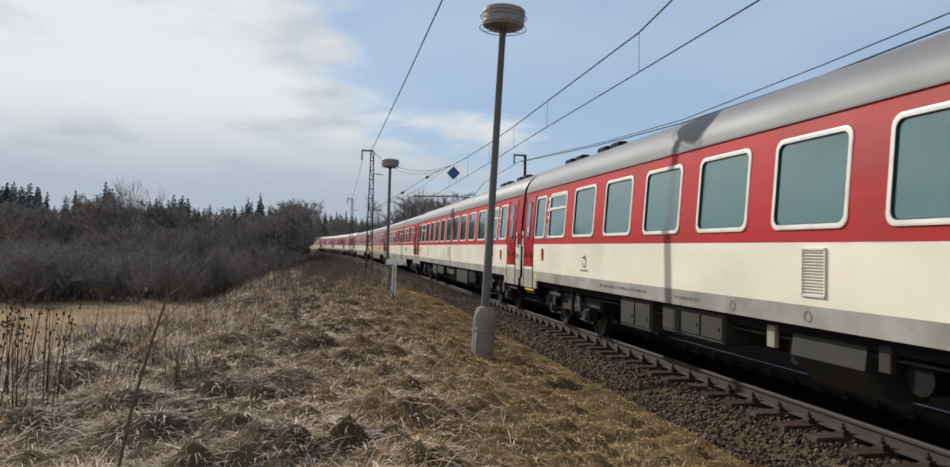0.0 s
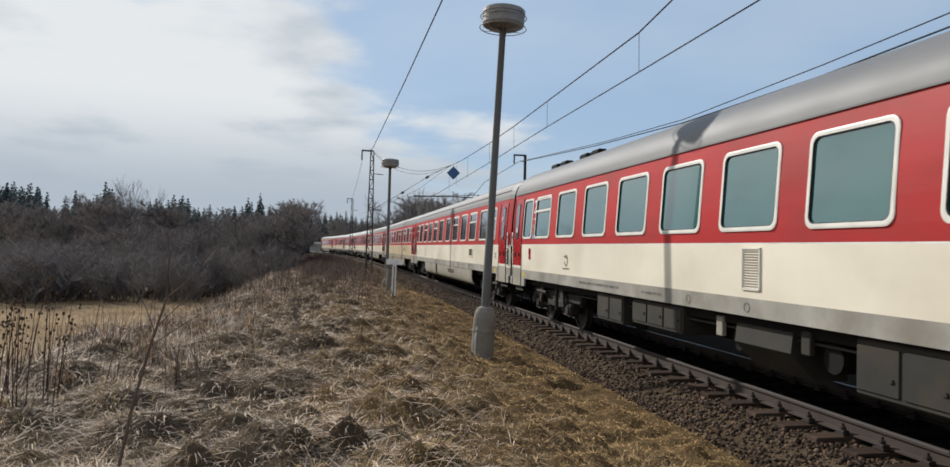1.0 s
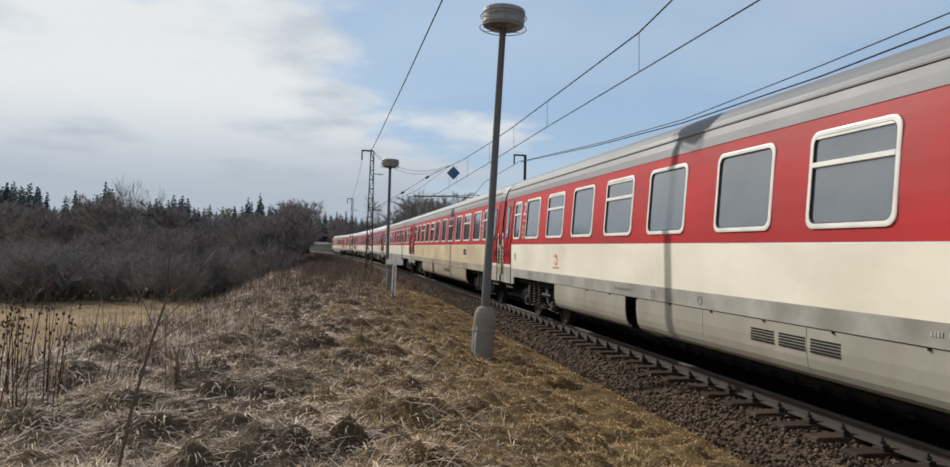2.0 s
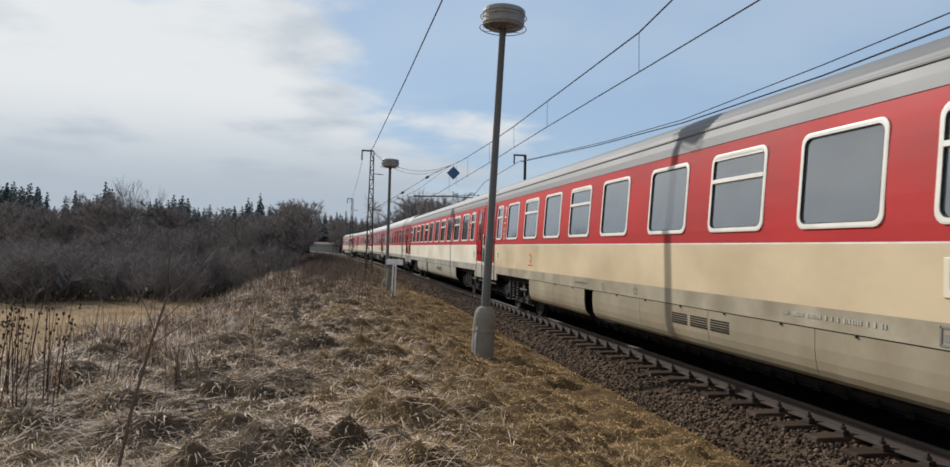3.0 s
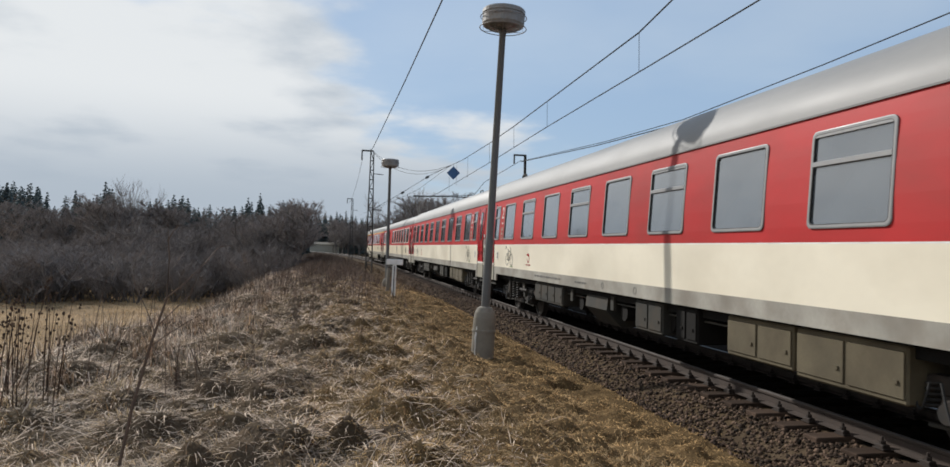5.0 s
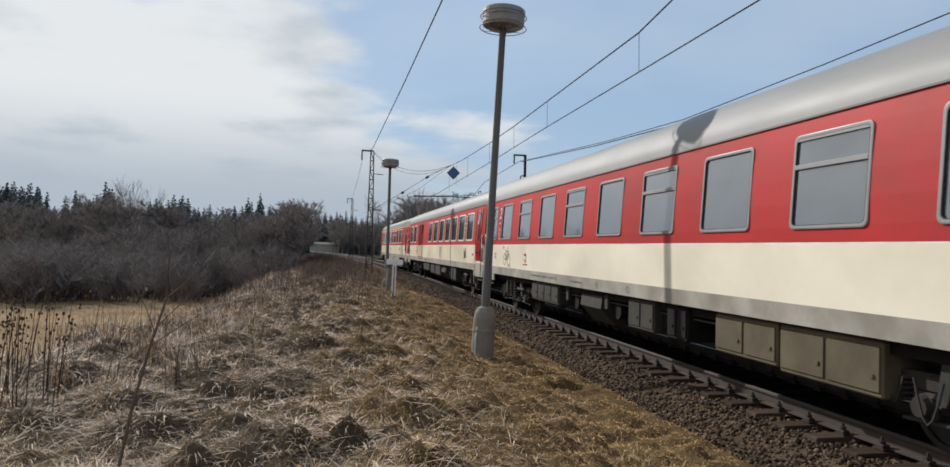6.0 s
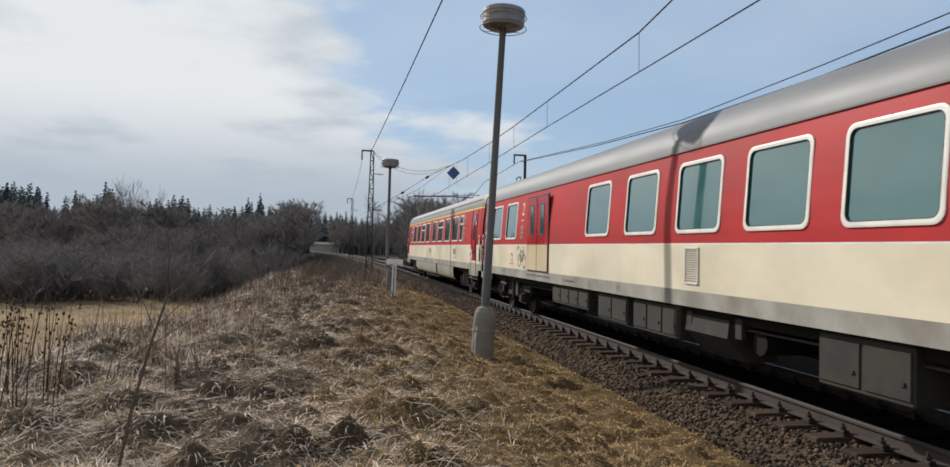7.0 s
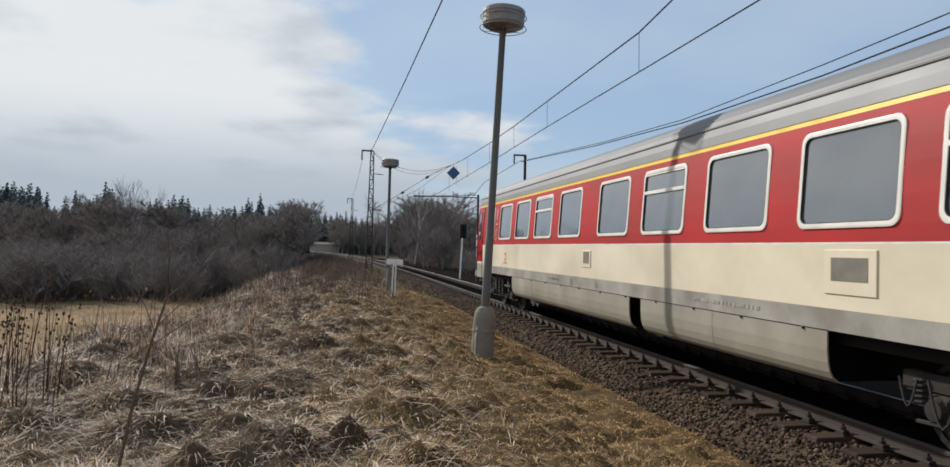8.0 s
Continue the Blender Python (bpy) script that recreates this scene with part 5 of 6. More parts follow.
def beam_mast(x, y, z, h, label):
    mt = tagged(new("catenary_mast"), label, "catenary mast")
    bm = bmesh.new()
    add_box(bm, -0.05, 0.05, -0.010, 0.010, -0.3, h)
    add_box(bm, -0.06, -0.048, -0.06, 0.06, -0.3, h)
    add_box(bm, 0.048, 0.06, -0.06, 0.06, -0.3, h)
    part("column", bm, M["mast"], mt)
    bm = add_box(bmesh.new(), -0.62, 0.05, -0.05, 0.05, h - 0.08, h)
    add_box(bm, -0.62, -0.56, -0.05, 0.05, h - 0.5, h)
    part("top_bracket", bm, M["mast"], mt)
    bm = tube([(-0.5, 0, h - 1.75), (-0.05, 0, h - 1.72), (0.75, 0, h - 1.55)], 0.05, 6)
    part("cantilever", bm, M["mast"], mt)
    mt.matrix_basis = Matrix.Translation((x, y, z))


beam_mast(9.95, 37.5, -0.6, 7.5, "dark steel catenary mast beyond the track")


arm = tagged(new("catenary_mast"), "dark steel column with a level contact-wire arm", "catenary mast")
part("column", add_box(bmesh.new(), -0.07, 0.07, -0.07, 0.07, -0.3, 6.55, 0.01), M["mast"], arm)
part("arm", tube([(0.0, 0, 6.32), (-2.5, 0, 6.34), (-5.0, 0, 6.30)], [0.04, 0.04, 0.05], 6), M["mast"], arm)
part("tie", tube([(0.0, 0, 6.52), (-3.4, 0, 6.36)], 0.018, 5), M["mast"], arm)
arm.matrix_basis = pose(10.95, 55.0, -0.55)


def sag_line(a, b, sag, n=14):
    a, b = Vector(a), Vector(b)
    return [a.lerp(b, k / n) - Vector((0, 0, sag * 4 * (k / n) * (1 - k / n))) for k in range(n + 1)]


def wire(name, pts, r, label):
    return tagged(part(name, tube(pts, r, 5), M["wire"], None), label, "overhead wire")


wire("contact_wire", [(4.9, -42, 5.5), (5.88, 9.4, 5.5), (5.98, 13.76, 5.5), (6.13, 20.67, 5.5), (6.43, 30, 5.5), (6.87, 49, 5.5), (7.0, 62, 5.5), (4.7, 122, 5.5)], 0.013, "thin dark contact wire above the track")
MESS = [Vector(q) for q in ((4.9, -42, 7.2), (5.72, 11.5, 6.32), (5.96, 13.76, 6.29), (6.12, 20.67, 6.25), (6.26, 25.23, 6.25), (6.41, 30.0, 6.31), (6.75, 38.0, 6.58), (7.14, 44.5, 6.99), (6.22, 48.0, 6.61), (4.92, 53.0, 5.8), (3.09, 59.9, 4.8))]
wire("messenger_wire", MESS, 0.016, "dark messenger wire carrying the contact wire")
wire("messenger_wire", [(7.14, 44.5, 6.99), (7.0, 62, 6.7), (4.7, 122, 7.1)], 0.011, "dark messenger wire carrying the contact wire")


def along(pts, y):
    pts = [Vector(p) for p in pts]
    for a, b in zip(pts, pts[1:]):
        if a.y <= y <= b.y:
            return a.lerp(b, (y - a.y) / (b.y - a.y))


for y in (13.76, 20.67, 25.23, 30.0, 36.5, 41.5):
    p = along(MESS, y)
    q = Vector((p.x + 0.01, y, 5.5))
    wire("dropper", [p, q], 0.006, "thin dropper wire between the overhead wires")
wire("feeder_wire", [(3.2, -20, 9.3), (3.14, 22.0, 9.42), (3.14, 33, 9.47), (3.07, 58, 9.66), (3.03, 59.9, 9.7)], 0.024, "feeder cable running above the bank")
wire("feeder_wire", sag_line((2.35, 60, 9.0), (2.6, 122, 9.0), 1.0), 0.014, "feeder cable running above the bank")
wire("slack_cable", sag_line((2.95, 59.6, 9.75), (7.14, 44.5, 6.99), 0.95), 0.014, "slack jumper cable hanging between the wires")
wire("slack_cable", sag_line((2.95, 59.6, 9.7), (7.14, 44.5, 6.97), 1.15), 0.012, "slack jumper cable hanging between the wires")
W3 = [(10.0, -40, 7.0), (10.0, 10.41, 5.97), (10.0, 13.61, 5.88), (10.0, 19.81, 5.78), (10.0, 26.0, 6.0), (9.75, 37.5, 6.55)]
wire("second_messenger", W3, 0.013, "dark tensioned wire beside the track")
wire("second_messenger", [(9.8, -40, 6.4), (9.8, 10.2, 5.66), (9.8, 13.33, 5.58), (9.8, 19.41, 5.61), (9.8, 26.5, 5.9), (9.75, 37.5, 6.52)], 0.018, "dark tensioned wire beside the track")
wire("second_messenger", [(9.75, 37.5, 6.6), (9.35, 45, 6.07), (9.29, 52, 4.79)], 0.016, "dark tensioned wire beside the track")
sg = tagged(new("diamond_sign"), "blue diamond sign hanging from the overhead wire", "sign")
part("plate", add_box(bmesh.new(), -0.29, 0.29, -0.012, 0.012, -0.29, 0.29, 0.004), M["blue"], sg, m=pose(0, 0, 0, 0, 45, 0))
part("bracket", tube([(0, 0, 0.38), (0, 0, 0.52)], 0.012, 5), M["mast"], sg)
part("bracket", tube([(-0.25, 0, -1.1), (-0.25, 0, -0.2)], 0.008, 5), M["mast"], sg)
sg.matrix_basis = pose(7.26, 44.4, 6.50, 0, 0, -9)
for q, d in (((6.1, 48.45, 6.52), (0.25, -0.95, 0.15)), ((4.92, 53.0, 5.78), (0.25, -0.95, 0.16))):
    o = tagged(new("insulator"), "dark ribbed insulator on the tension wire", "insulator")
    v = Vector(d).normalized()
    bm = bmesh.new()
    for k in range(5):
        c = Vector(q) + v * (k * 0.09)
        add_cyl(bm, c, c + v * 0.04, 0.08, 0.05, 8)
    part("shed", bm, M["rubber"], o)
sig = tagged(new("railway_signal"), "black railway signal on a pale leaning post", "signal")
part("post", tube([(-0.2, 0, -0.3), (-0.05, 0, 3.3)], 0.07, 8), M["white"], sig, "pale grey post")
part("signal_head", add_box(bmesh.new(), -0.30, 0.30, -0.12, 0.12, 3.15, 4.35, 0.08), M["rubber"], sig)
bm = bmesh.new()
for k in range(3):
    add_cyl(bm, (0, -0.12, 3.45 + 0.3 * k), (0, -0.32, 3.45 + 0.3 * k), 0.11, 0.12, 12, caps=False)
part("hood", bm, M["rubber"], sig)
sig.matrix_basis = pose(10.55, 59, -0.45)

# ---- trees ----


def branch_tree(seed, h, spread, levels, n_main, r0, twig_r, bush=False, dense=30):
    """Trunk and bare crown as two meshes. Prisms of three sides, tapered along each limb."""
    r = random.Random(seed)
    wood, twigs, slivers = [], [], []

    def limb(p, d, length, rad, lev):
        steps = 4 if lev < 1 else 3 if lev < levels - 1 else 2 if lev < levels else 1
        pts = [p.copy()]
        d = d.normalized()
        for k in range(steps):
            d = (d + Vector((r.gauss(0, 0.13), r.gauss(0, 0.13), r.gauss(0.03, 0.09)))).normalized()
            p = p + d * (length / steps)
            pts.append(p.copy())
        if lev == levels:
            slivers.append((pts[0], pts[-1], rad))
            return
        (wood if lev < 2 else twigs).append((pts, rad, rad * (0.55 if lev < levels else 0.3)))
        if lev < levels:
            kids = n_main if lev == 0 else r.randint(5, 7) if lev < levels - 1 else r.randint(dense - 4, dense + 4)
            for i in range(kids):
                f = r.uniform(0.25 if lev else 0.15, 0.999)
                k = int(f * steps)
                q = pts[k].lerp(pts[k + 1], f * steps - k)
                az = r.uniform(0, 2 * math.pi)
                up = r.uniform(0.25, 1.0) if lev == 0 else r.uniform(-0.1, 0.9)
                side = Vector((math.cos(az), math.sin(az), 0))
                nd = (side * spread + d * 0.5 + Vector((0, 0, up * 0.75))).normalized()
                limb(q, nd, length * r.uniform(0.38, 0.62) * (1.15 - 0.45 * f), rad * 0.5, lev + 1)

    if bush:
        for i in range(8):
            az = r.uniform(0, 2 * math.pi)
            limb(Vector((r.gauss(0, 0.6), r.gauss(0, 0.6), -0.2)), Vector((math.cos(az) * 0.6, math.sin(az) * 0.6, 1)), h * r.uniform(0.55, 0.95), r0 * 0.5, 1)
    else:
        limb(Vector((0, 0, -0.3)), Vector((0, 0, 1)), h, r0, 0)

    def build(sets, minr):
        vs, ts = [], []
        for pts, ra, rb in sets:
            base = len(vs)
            n = len(pts)
            for k, p in enumerate(pts):
                rad = max(minr, ra + (rb - ra) * k / (n - 1))
                for c in range(3):
                    a = 2.094 * c
                    vs.append((p.x + rad * math.cos(a), p.y + rad * math.sin(a), p.z))
            for k in range(n - 1):
                for c in range(3):
                    a, b = base + 3 * k + c, base + 3 * k + (c + 1) % 3
                    ts += [(a, b, b + 3), (a, b + 3, a + 3)]
        return np.array(vs), np.array(ts)
    tv, tt = build(twigs, twig_r)
    a, b = np.array([q[0] for q in slivers]), np.array([q[1] for q in slivers])
    n = len(slivers)
    rs = np.random.RandomState(seed)
    side = np.cross(b - a, rs.randn(n, 3))
    side *= (twig_r * 1.15 / (np.linalg.norm(side, axis=1) + 1e-6))[:, None]
    sv = np.stack([a - side, a + side, b], 1).reshape(-1, 3)
    st = np.arange(3 * n).reshape(-1, 3) + len(tv)
    return build(wood, 0.02), (np.concatenate([tv, sv]), np.concatenate([tt, st]))


def tree_thing(name, seed, label, category, bark, crown, **kw):
    t = tagged(new(name), label, category, "bare trees along the meadow")
    (wv, wt), (tv, tt) = branch_tree(seed, **kw)
    part("trunk", fast_mesh("trunk", wv, wt, bark), None, t)
    part("crown", fast_mesh("crown", tv, tt, crown), None, t, "dense bare brown twigs")
    return t, float(np.percentile(tv[:, 2], 99.5))


def spruce(seed, h, wide=0.17):
    r = random.Random(seed)
    t = tagged(new("spruce_tree"), "dark green spruce in the far wood", "conifer", "conifers of the far wood")
    part("trunk", lathe([(0.16, -0.3), (0.10, h * 0.5), (0.02, h * 0.97)], 6), M["bark"], t)
    vs, ts = [], []
    z = h * 0.10
    while z < h:
        f = 1 - z / h
        rad = wide * h * f ** 0.85 + 0.12
        n = max(5, int(13 * f) + 5)
        for k in range(n):
            a = r.uniform(0, 2 * math.pi)
            zz, z = z, z + h * r.uniform(-0.014, 0.014)
            L = rad * r.uniform(0.6, 1.15)
            w = 0.22 * L + 0.18
            dz = -L * r.uniform(0.15, 0.45)
            ca, sa = math.cos(a), math.sin(a)
            b = len(vs)
            vs += [(0.05 * ca, 0.05 * sa, z), (0.55 * L * ca - w * sa, 0.55 * L * sa + w * ca, z + dz * 0.4 - 0.1), (0.55 * L * ca + w * sa, 0.55 * L * sa - w * ca, z + dz * 0.4 - 0.1), (L * ca, L * sa, z + dz), (0.6 * L * ca, 0.6 * L * sa, z + dz * 0.3 + 0.12)]
            ts += [(b, b + 1, b + 4), (b, b + 4, b + 2), (b + 1, b + 3, b + 4), (b + 2, b + 4, b + 3), (b + 1, b + 2, b + 3)]
            z = zz
        z += h * 0.032 * r.uniform(0.7, 1.3) + 0.03
    part("crown", fast_mesh("crown", np.array(vs), np.array(ts), M["needle"]), None, t)
    return t


def plant(protos, spots, smin, smax, seed):
    r = random.Random(seed)
    used = set()
    for x, y, h in spots:
        i = r.randrange(len(protos))
        p, ph = protos[i]
        s = h / ph
        z = float(ground_z(x, y, False)) - 0.1
        m = Matrix.Translation((x, y, z)) @ pose(0, 0, 0, 0, 0, r.uniform(0, 360))
        if i not in used:
            used.add(i)
            p.matrix_basis = m @ Matrix.Diagonal((s, s, s, 1))
        else:
            o = copy_thing(p, m)
            o.scale = (s * r.uniform(0.9, 1.15), s * r.uniform(0.9, 1.15), s)
    for i, (p, ph) in enumerate(protos):
        if i not in used:
            for o in (*p.children_recursive, p):
                bpy.data.objects.remove(o)


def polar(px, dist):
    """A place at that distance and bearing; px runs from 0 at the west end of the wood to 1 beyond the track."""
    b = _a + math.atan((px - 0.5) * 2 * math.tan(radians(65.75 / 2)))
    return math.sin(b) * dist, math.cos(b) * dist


def build_woods():
    r = random.Random(11)
    bushes = [tree_thing("bare_bush", 20 + i, "leafless brown willow bush with dense twigs", "bush", M["bark"], M["twig"], h=5.0, spread=0.85, levels=3, n_main=7, r0=0.13, twig_r=0.012, bush=True) for i in range(3)]
    trees = [tree_thing("bare_tree", 40 + i, "leafless deciduous tree with dense brown twigs", "tree", M["bark"], M["twig"], h=9.0, spread=0.8, levels=3, n_main=17, r0=0.17, twig_r=0.015) for i in range(4)]
    spots = []
    for k in range(95):
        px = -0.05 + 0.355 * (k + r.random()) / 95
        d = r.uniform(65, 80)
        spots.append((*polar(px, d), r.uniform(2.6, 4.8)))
    for k in range(56):
        y = 3 + 130 * (k + r.random()) / 56
        spots.append((float(center_x(y)) + r.uniform(7.5, 15), y, r.uniform(2.2, 3.6)))
    plant(bushes, spots, 1, 1, 3)
    spots = []
    for k in range(100):
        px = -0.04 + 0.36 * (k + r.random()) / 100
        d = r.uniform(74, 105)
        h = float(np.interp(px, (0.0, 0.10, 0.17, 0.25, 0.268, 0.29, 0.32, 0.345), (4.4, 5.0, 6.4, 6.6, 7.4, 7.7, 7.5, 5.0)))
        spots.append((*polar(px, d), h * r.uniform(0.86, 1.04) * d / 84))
    for k in range(24):
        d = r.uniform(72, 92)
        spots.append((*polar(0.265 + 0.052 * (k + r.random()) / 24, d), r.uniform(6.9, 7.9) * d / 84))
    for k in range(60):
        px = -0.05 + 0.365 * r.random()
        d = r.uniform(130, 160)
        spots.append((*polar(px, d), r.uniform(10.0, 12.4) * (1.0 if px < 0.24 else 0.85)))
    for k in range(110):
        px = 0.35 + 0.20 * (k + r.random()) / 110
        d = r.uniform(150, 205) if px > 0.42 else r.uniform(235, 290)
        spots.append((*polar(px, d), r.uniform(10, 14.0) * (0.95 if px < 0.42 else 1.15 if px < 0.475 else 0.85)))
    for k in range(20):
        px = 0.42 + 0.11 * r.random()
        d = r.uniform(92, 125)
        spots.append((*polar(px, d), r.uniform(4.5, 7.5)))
    plant(trees, spots, 1, 1, 4)
    birches = [tree_thing("birch_tree", 60 + i, "slender bare birch with pale bark", "birch", M["birch"], M["twig"], h=14.0, spread=0.45, levels=3, n_main=12, r0=0.12, twig_r=0.010, dense=8) for i in range(2)]
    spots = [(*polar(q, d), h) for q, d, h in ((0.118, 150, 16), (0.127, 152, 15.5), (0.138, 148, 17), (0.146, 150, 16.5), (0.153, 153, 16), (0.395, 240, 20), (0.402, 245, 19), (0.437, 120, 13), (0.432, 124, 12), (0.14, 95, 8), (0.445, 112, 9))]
    plant(birches, spots, 1, 1, 5)
    sp = [(spruce(80 + i, 15.0, 0.22 + 0.06 * i), 15.0) for i in range(3)]
    spots = []
    for k in range(285):
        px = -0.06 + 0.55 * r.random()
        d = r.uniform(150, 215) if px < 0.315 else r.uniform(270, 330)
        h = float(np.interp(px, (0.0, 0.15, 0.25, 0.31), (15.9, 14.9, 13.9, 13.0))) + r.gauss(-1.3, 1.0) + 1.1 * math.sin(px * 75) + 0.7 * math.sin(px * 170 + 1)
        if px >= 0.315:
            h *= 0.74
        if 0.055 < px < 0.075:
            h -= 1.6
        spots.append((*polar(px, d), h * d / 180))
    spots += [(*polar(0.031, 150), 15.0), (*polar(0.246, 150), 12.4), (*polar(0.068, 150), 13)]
    plant(sp, spots, 1, 1, 6)
    sh = tagged(new("field_shed"), "low pale shed behind the far track", "shed")
    part("wall", add_box(bmesh.new(), -5.0, 5.0, -2, 2, -1.5, 2.3, 0.02), M["faded_white"], sh)
    bm = bmesh.new()
    va = [bm.verts.new(q) for q in ((-5.3, -2.4, 2.25), (5.3, -2.4, 2.25), (5.3, 2.4, 2.25), (-5.3, 2.4, 2.25), (-5.3, 0, 3.1), (5.3, 0, 3.1))]
    for f in ((0, 1, 5, 4), (2, 3, 4, 5), (0, 4, 3), (1, 2, 5), (0, 3, 2, 1)):
        bm.faces.new([va[i] for i in f])
    part("roof", bm, M["concrete"], sh)
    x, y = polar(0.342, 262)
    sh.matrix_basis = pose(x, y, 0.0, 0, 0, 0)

build_woods()

# ---- grass and weeds ----


def blades(name, n, xr, yr, ypow, length, width, lie, material, label, seed, keep=None, curl=0.5, grow=0.0, clump=0.0, kind="grass"):
    """Many bent blades in one mesh. lie: how flat they lie (0 upright, 1 flat)."""
    r = np.random.RandomState(seed)
    y = yr[0] + (yr[1] - yr[0]) * r.rand(n) ** ypow
    x = xr[0] + (xr[1] - xr[0]) * r.rand(n)
    x = x + (center_x(y) - OFF)
    if clump:
        nc = max(8, int(n / 60))
        cy = yr[0] + (yr[1] - yr[0]) * r.rand(nc) ** ypow
        cx = xr[0] + (xr[1] - xr[0]) * r.rand(nc) + (center_x(cy) - OFF)
        w = r.randint(0, nc, n)
        sel = r.rand(n) < clump
        rad = 0.10 + 0.16 * r.rand(nc)
        x = np.where(sel, cx[w] + r.randn(n) * rad[w], x)
        y = np.where(sel, cy[w] + r.randn(n) * rad[w], y)
    if keep is not None:
        k = keep(x, y, r)
        x, y = x[k], y[k]
    n = len(x)
    dist = np.hypot(x, y)
    L = length * r.uniform(0.45, 1.3, n)
    W = width * r.uniform(0.6, 1.4, n) * (1 + grow * dist)
    e = 0.07
    gx, gy = tussock_z(x + e, y) - tussock_z(x - e, y), tussock_z(x, y + e) - tussock_z(x, y - e)
    steep = np.clip(np.hypot(gx, gy) / 0.03, 0, 1)
    patch = 1.6 * np.sin(x * 1.1 + 0.8 * np.sin(y * 0.6)) + 1.4 * np.cos(y * 0.8 + x * 0.5)
    az = np.where(r.rand(n) < 0.55, patch + r.randn(n) * 0.7, r.uniform(0, 2 * np.pi, n))
    az = np.where(r.rand(n) < steep * 0.8, np.arctan2(-gy, -gx) + r.randn(n) * 0.5, az)
    el = np.clip(np.radians(90 * (1 - lie)) + r.randn(n) * 0.32, 0.02, 1.5)
    z = ground_z(x, y) - 0.01
    dx, dy = np.cos(az), np.sin(az)
    sx, sy = -dy, dx
    # second half bends over
    el2 = np.maximum(el - curl * r.rand(n) * 2, -0.5)
    p0 = np.stack([x, y, z], -1)
    p1 = p0 + np.stack([dx * np.cos(el), dy * np.cos(el), np.sin(el)], -1) * (L * 0.55)[:, None]
    p2 = p1 + np.stack([dx * np.cos(el2), dy * np.cos(el2), np.sin(el2)], -1) * (L * 0.5)[:, None]
    s = np.stack([sx, sy, r.uniform(-0.5, 0.5, n)], -1) * (W / 2)[:, None]
    v = np.stack([p0 - s, p0 + s, p1 - s * 0.8, p1 + s * 0.8, p2], 1).reshape(-1, 3)
    b = (np.arange(n) * 5)[:, None, None]
    t = (np.array([(0, 1, 3), (0, 3, 2), (2, 3, 4)])[None] + b).reshape(-1, 3)
    return tagged(new(name, fast_mesh(name, v, t, material)), label, kind, kind="stuff")


def lat_of(x, y):
    return x - center_x(y)


blades("matted_grass", 300000, (-1.8, 5.25), (3.0, 45), 1.8, 0.075, 0.0044, 0.84, M["straw_gold"], "short matted golden dry grass beside the track", 21,
       keep=lambda x, y, r: r.rand(len(x)) < np.clip((lat_of(x, y) + 7.3) / 1.6, 0, 1) * np.clip((-1.80 - lat_of(x, y) + 0.10 * np.sin(y * 2.3) + 0.07 * np.sin(y * 5.9)) / 0.25 + r.randn(len(x)) * 0.3, 0, 1), curl=0.7, grow=0.055)
blades("bleached_grass", 260000, (-9, 3.0), (3.0, 55), 1.9, 0.17, 0.0046, 0.92, M["straw_grey"], "bleached flattened dry grass on the bank", 22,
       keep=lambda x, y, r: (r.rand(len(x)) < np.clip((-lat_of(x, y) - 4.7) / 1.9, 0, 1)) & (lat_of(x, y) > -12), curl=0.6, grow=0.05, clump=0.35)
blades("fallen_stems", 26000, (-9, 2.6), (3.0, 40), 1.7, 0.36, 0.005, 0.94, M["straw_grey"], "long pale stems fallen across the flattened grass", 31,
       keep=lambda x, y, r: (r.rand(len(x)) < np.clip((-lat_of(x, y) - 4.2) / 1.5, 0, 1)) & (lat_of(x, y) > -12), curl=0.25, grow=0.04, clump=0.3)
blades("bank_grass", 40000, (-10, 5.0), (-14, 3.0), 0.8, 0.20, 0.011, 0.86, M["straw_grey"], "flattened dry grass on the near bank", 27, curl=0.5)
blades("tussock_grass", 46000, (-6, 3.4), (3.0, 40), 1.6, 0.19, 0.0046, 0.68, M["straw"], "straw tussocks standing in the flattened grass", 23, curl=1.1, grow=0.05, clump=0.97)
blades("brush_weeds", 32000, (-8.0, 2.6), (18, 130), 1.5, 0.52, 0.010, 0.16, M["weed"], "brown withered weeds along the bank", 24, curl=0.15, grow=0.02, clump=0.5, kind="weeds",
       keep=lambda x, y, r: r.rand(len(x)) < np.clip((-lat_of(x, y) - 4.0) / 2.0, 0.03, 1) * np.clip((lat_of(x, y) + 14.5) / 5.0, 0, 1) * np.clip((y - 17) / 18, 0.05, 1))
blades("slope_weeds", 2600, (-10.5, -1.5), (9, 46), 1.2, 0.62, 0.006, 0.2, M["weed"], "thin brown withered weeds on the bank's slope", 28, curl=0.3, grow=0.03, clump=0.9, kind="weeds",
       keep=lambda x, y, r: (lat_of(x, y) < -8.0) & (lat_of(x, y) > -17))
blades("slope_grass", 22000, (-9.5, -1.5), (8, 46), 1.2, 0.42, 0.007, 0.35, M["straw_grey"], "bleached grass tufts on the bank's edge", 29, curl=0.8, grow=0.04, clump=0.95,
       keep=lambda x, y, r: (lat_of(x, y) < -8.0) & (lat_of(x, y) > -16.0))
blades("meadow_stubble", 80000, (-44, -9.5), (16, 78), 1.0, 0.15, 0.010, 0.72, M["straw_gold"], "thin dry stubble standing in the meadow", 30, curl=0.5, grow=0.03, clump=0.2)
blades("far_verge_grass", 12000, (-3.2, 5.0), (36, 170), 1.4, 0.35, 0.012, 0.4, M["weed"], "brown verge grass beside the far track", 25, curl=0.4, grow=0.02)


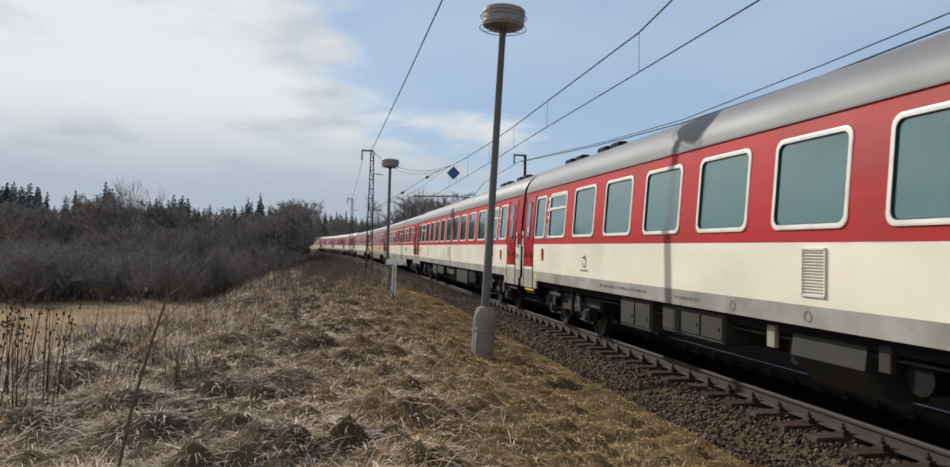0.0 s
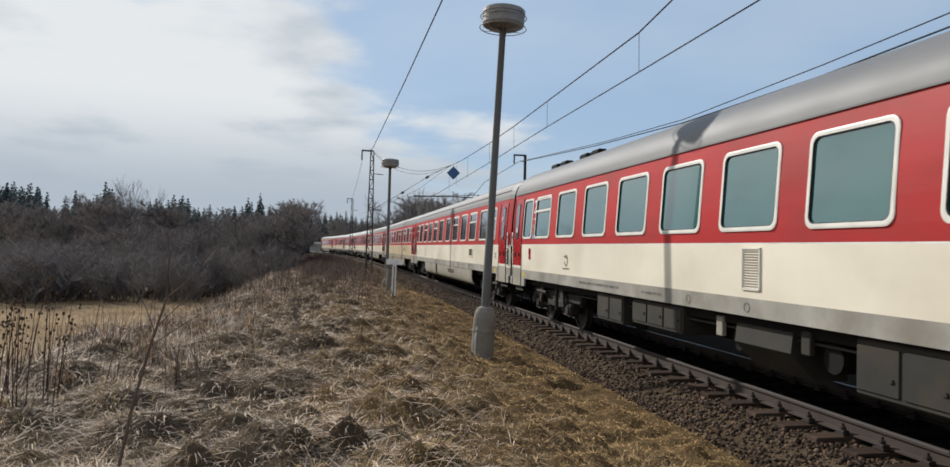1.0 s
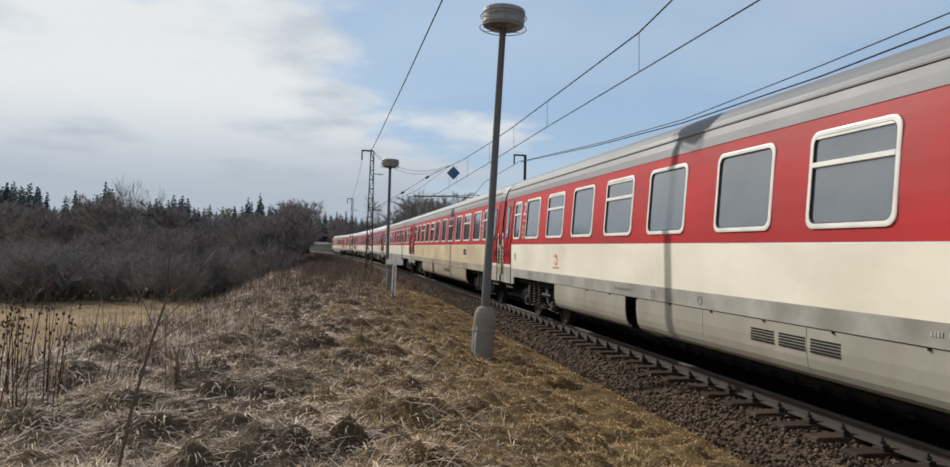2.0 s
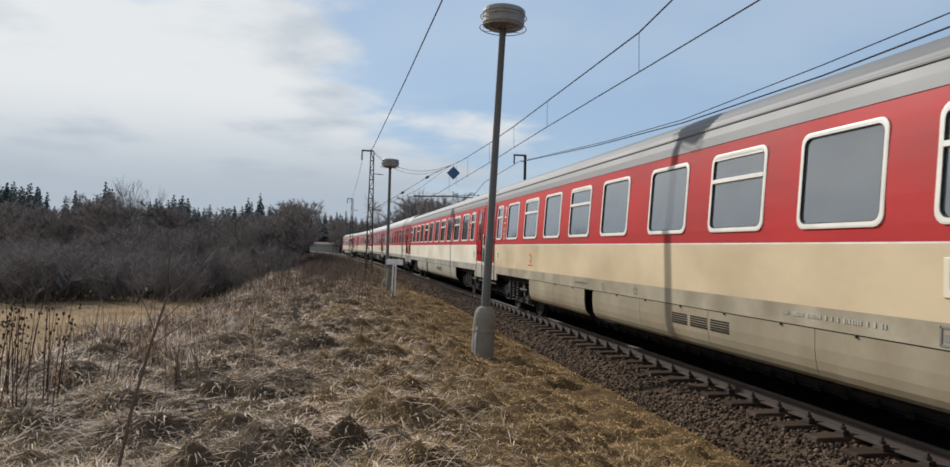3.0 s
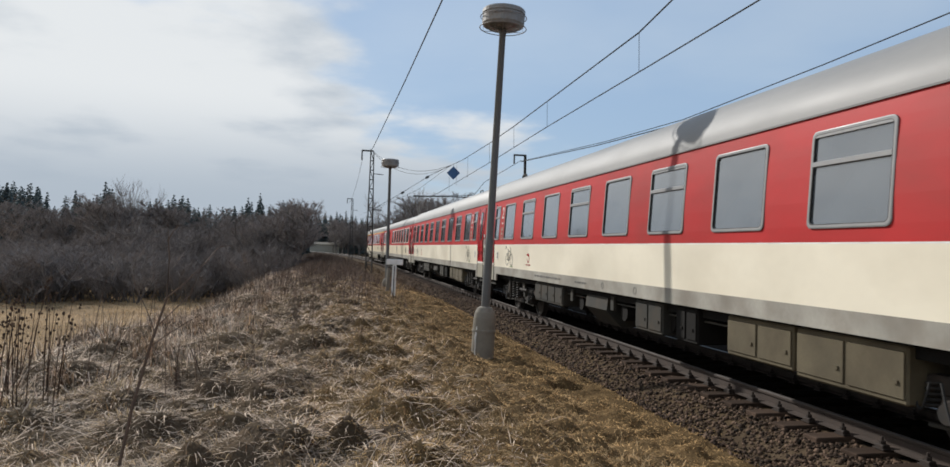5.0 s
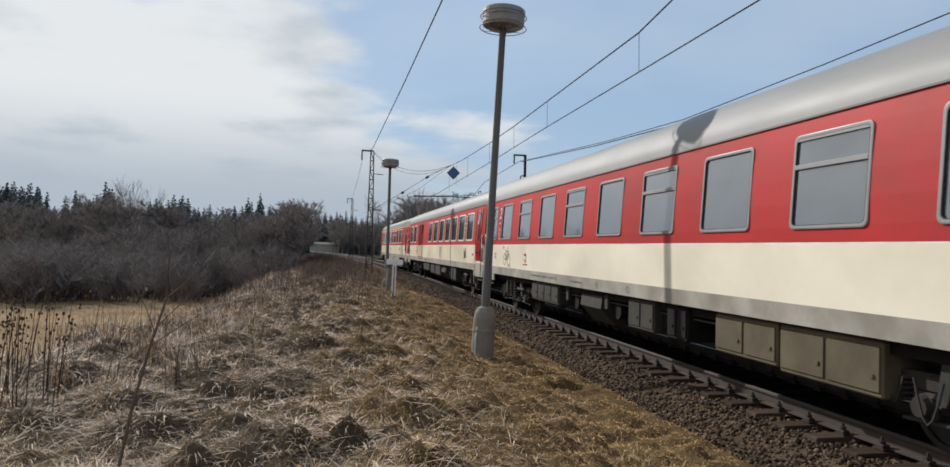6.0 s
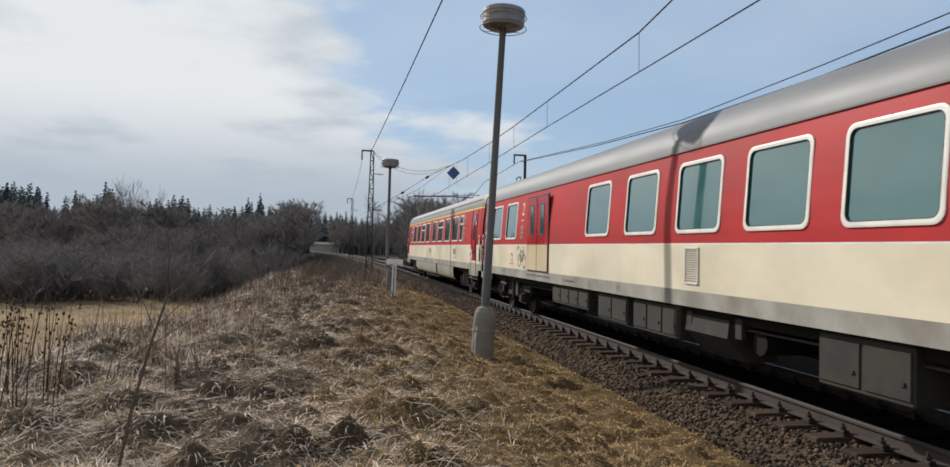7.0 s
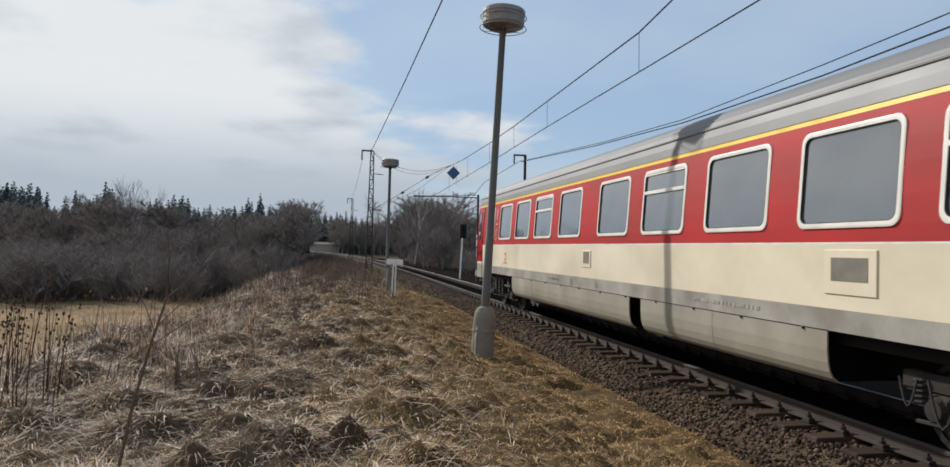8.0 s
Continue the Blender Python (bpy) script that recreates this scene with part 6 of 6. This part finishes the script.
def weed_stalk(name, pts, r0, heads, label, material):
    t = tagged(new(name), label, "weed stalk", "withered weed stalks")
    n = len(pts)
    part("stem", tube(pts, [r0 * (1 - 0.7 * k / (n - 1)) for k in range(n)], 5), material, t)
    for h in heads:
        bm = bmesh.new()
        bmesh.ops.create_icosphere(bm, subdivisions=1, radius=h[3], matrix=Matrix.Translation(h[:3]) @ Matrix.Diagonal((1, 1, 1.5, 1)))
        part("seed_head", bm, material, t)
    return t


def build_stalks():
    r = random.Random(9)
    # tall bare sapling with side shoots
    sap = tagged(new("bare_sapling"), "thin leafless sapling in the dry grass", "sapling")
    y = 7.0

    def near(pts):
        return [Vector(EYE) + (Vector(q) - Vector(EYE)) * 0.78 for q in pts]

    part("stem", tube(near([(-1.80, y, -0.15), (-1.69, y, 0.45), (-1.55, y, 1.0), (-1.43, y, 1.40), (-1.42, y, 1.75), (-1.44, y, 2.05)]), [0.012, 0.012, 0.010, 0.008, 0.005, 0.002], 6), M["weed"], sap)
    for a, b, c in (((-1.52, y, 1.08), (-1.62, y + 0.1, 1.28), (-1.76, y + 0.2, 1.52)), ((-1.45, y, 1.38), (-1.28, y - 0.1, 1.52), (-1.08, y - 0.2, 1.72)), ((-1.50, y, 1.15), (-1.25, y + 0.1, 1.42), (-1.15, y, 1.66)), ((-1.08, y - 0.2, 1.72), (-1.0, y, 1.86), (-0.88, y, 1.88)), ((-1.44, y, 1.9), (-1.40, y, 1.98), (-1.35, y, 2.05)), ((-1.58, y, 0.95), (-1.3, y, 1.15), (-1.12, y, 1.26))):
        part("shoot", tube(near([a, b, c]), [0.005, 0.0035, 0.0015], 5), M["weed"], sap)
    for k in range(34):
        x, yy = r.uniform(-4.6, -3.0), r.uniform(7.6, 10.5)
        x = -0.36 * yy + r.uniform(-0.45, 0.35)
        z = float(ground_z(x, yy))
        h = r.uniform(0.75, 1.25)
        dx = r.uniform(-0.05, 0.22)
        pts = [(x, yy, z - 0.05), (x + dx * 0.4, yy, z + h * 0.5), (x + dx, yy, z + h)]
        heads = [(x + dx, yy, z + h, 0.015)]
        for q in range(r.randint(2, 5)):
            f = r.uniform(0.6, 0.95)
            heads.append((x + dx * f + r.uniform(-0.09, 0.09), yy + r.uniform(-0.05, 0.05), z + h * f + 0.04, 0.012))
        weed_stalk("weed_stalk", pts, 0.007, heads, "dark withered stalk with seed heads", M["weed_dark"])
    for k in range(60):
        yy = r.uniform(8, 26)
        x = r.uniform(-0.30, 0.07) * yy
        z = float(ground_z(x, yy))
        h = r.uniform(0.5, 1.25)
        dx, dy = r.uniform(-0.1, 0.25), r.uniform(-0.1, 0.1)
        pts = [(x, yy, z - 0.05), (x + dx * 0.4, yy + dy * 0.4, z + h * 0.5), (x + dx, yy + dy, z + h)]
        weed_stalk("weed_stalk", pts, 0.006, [], "thin bare dry stalk", M["weed"])


build_stalks()
motions()
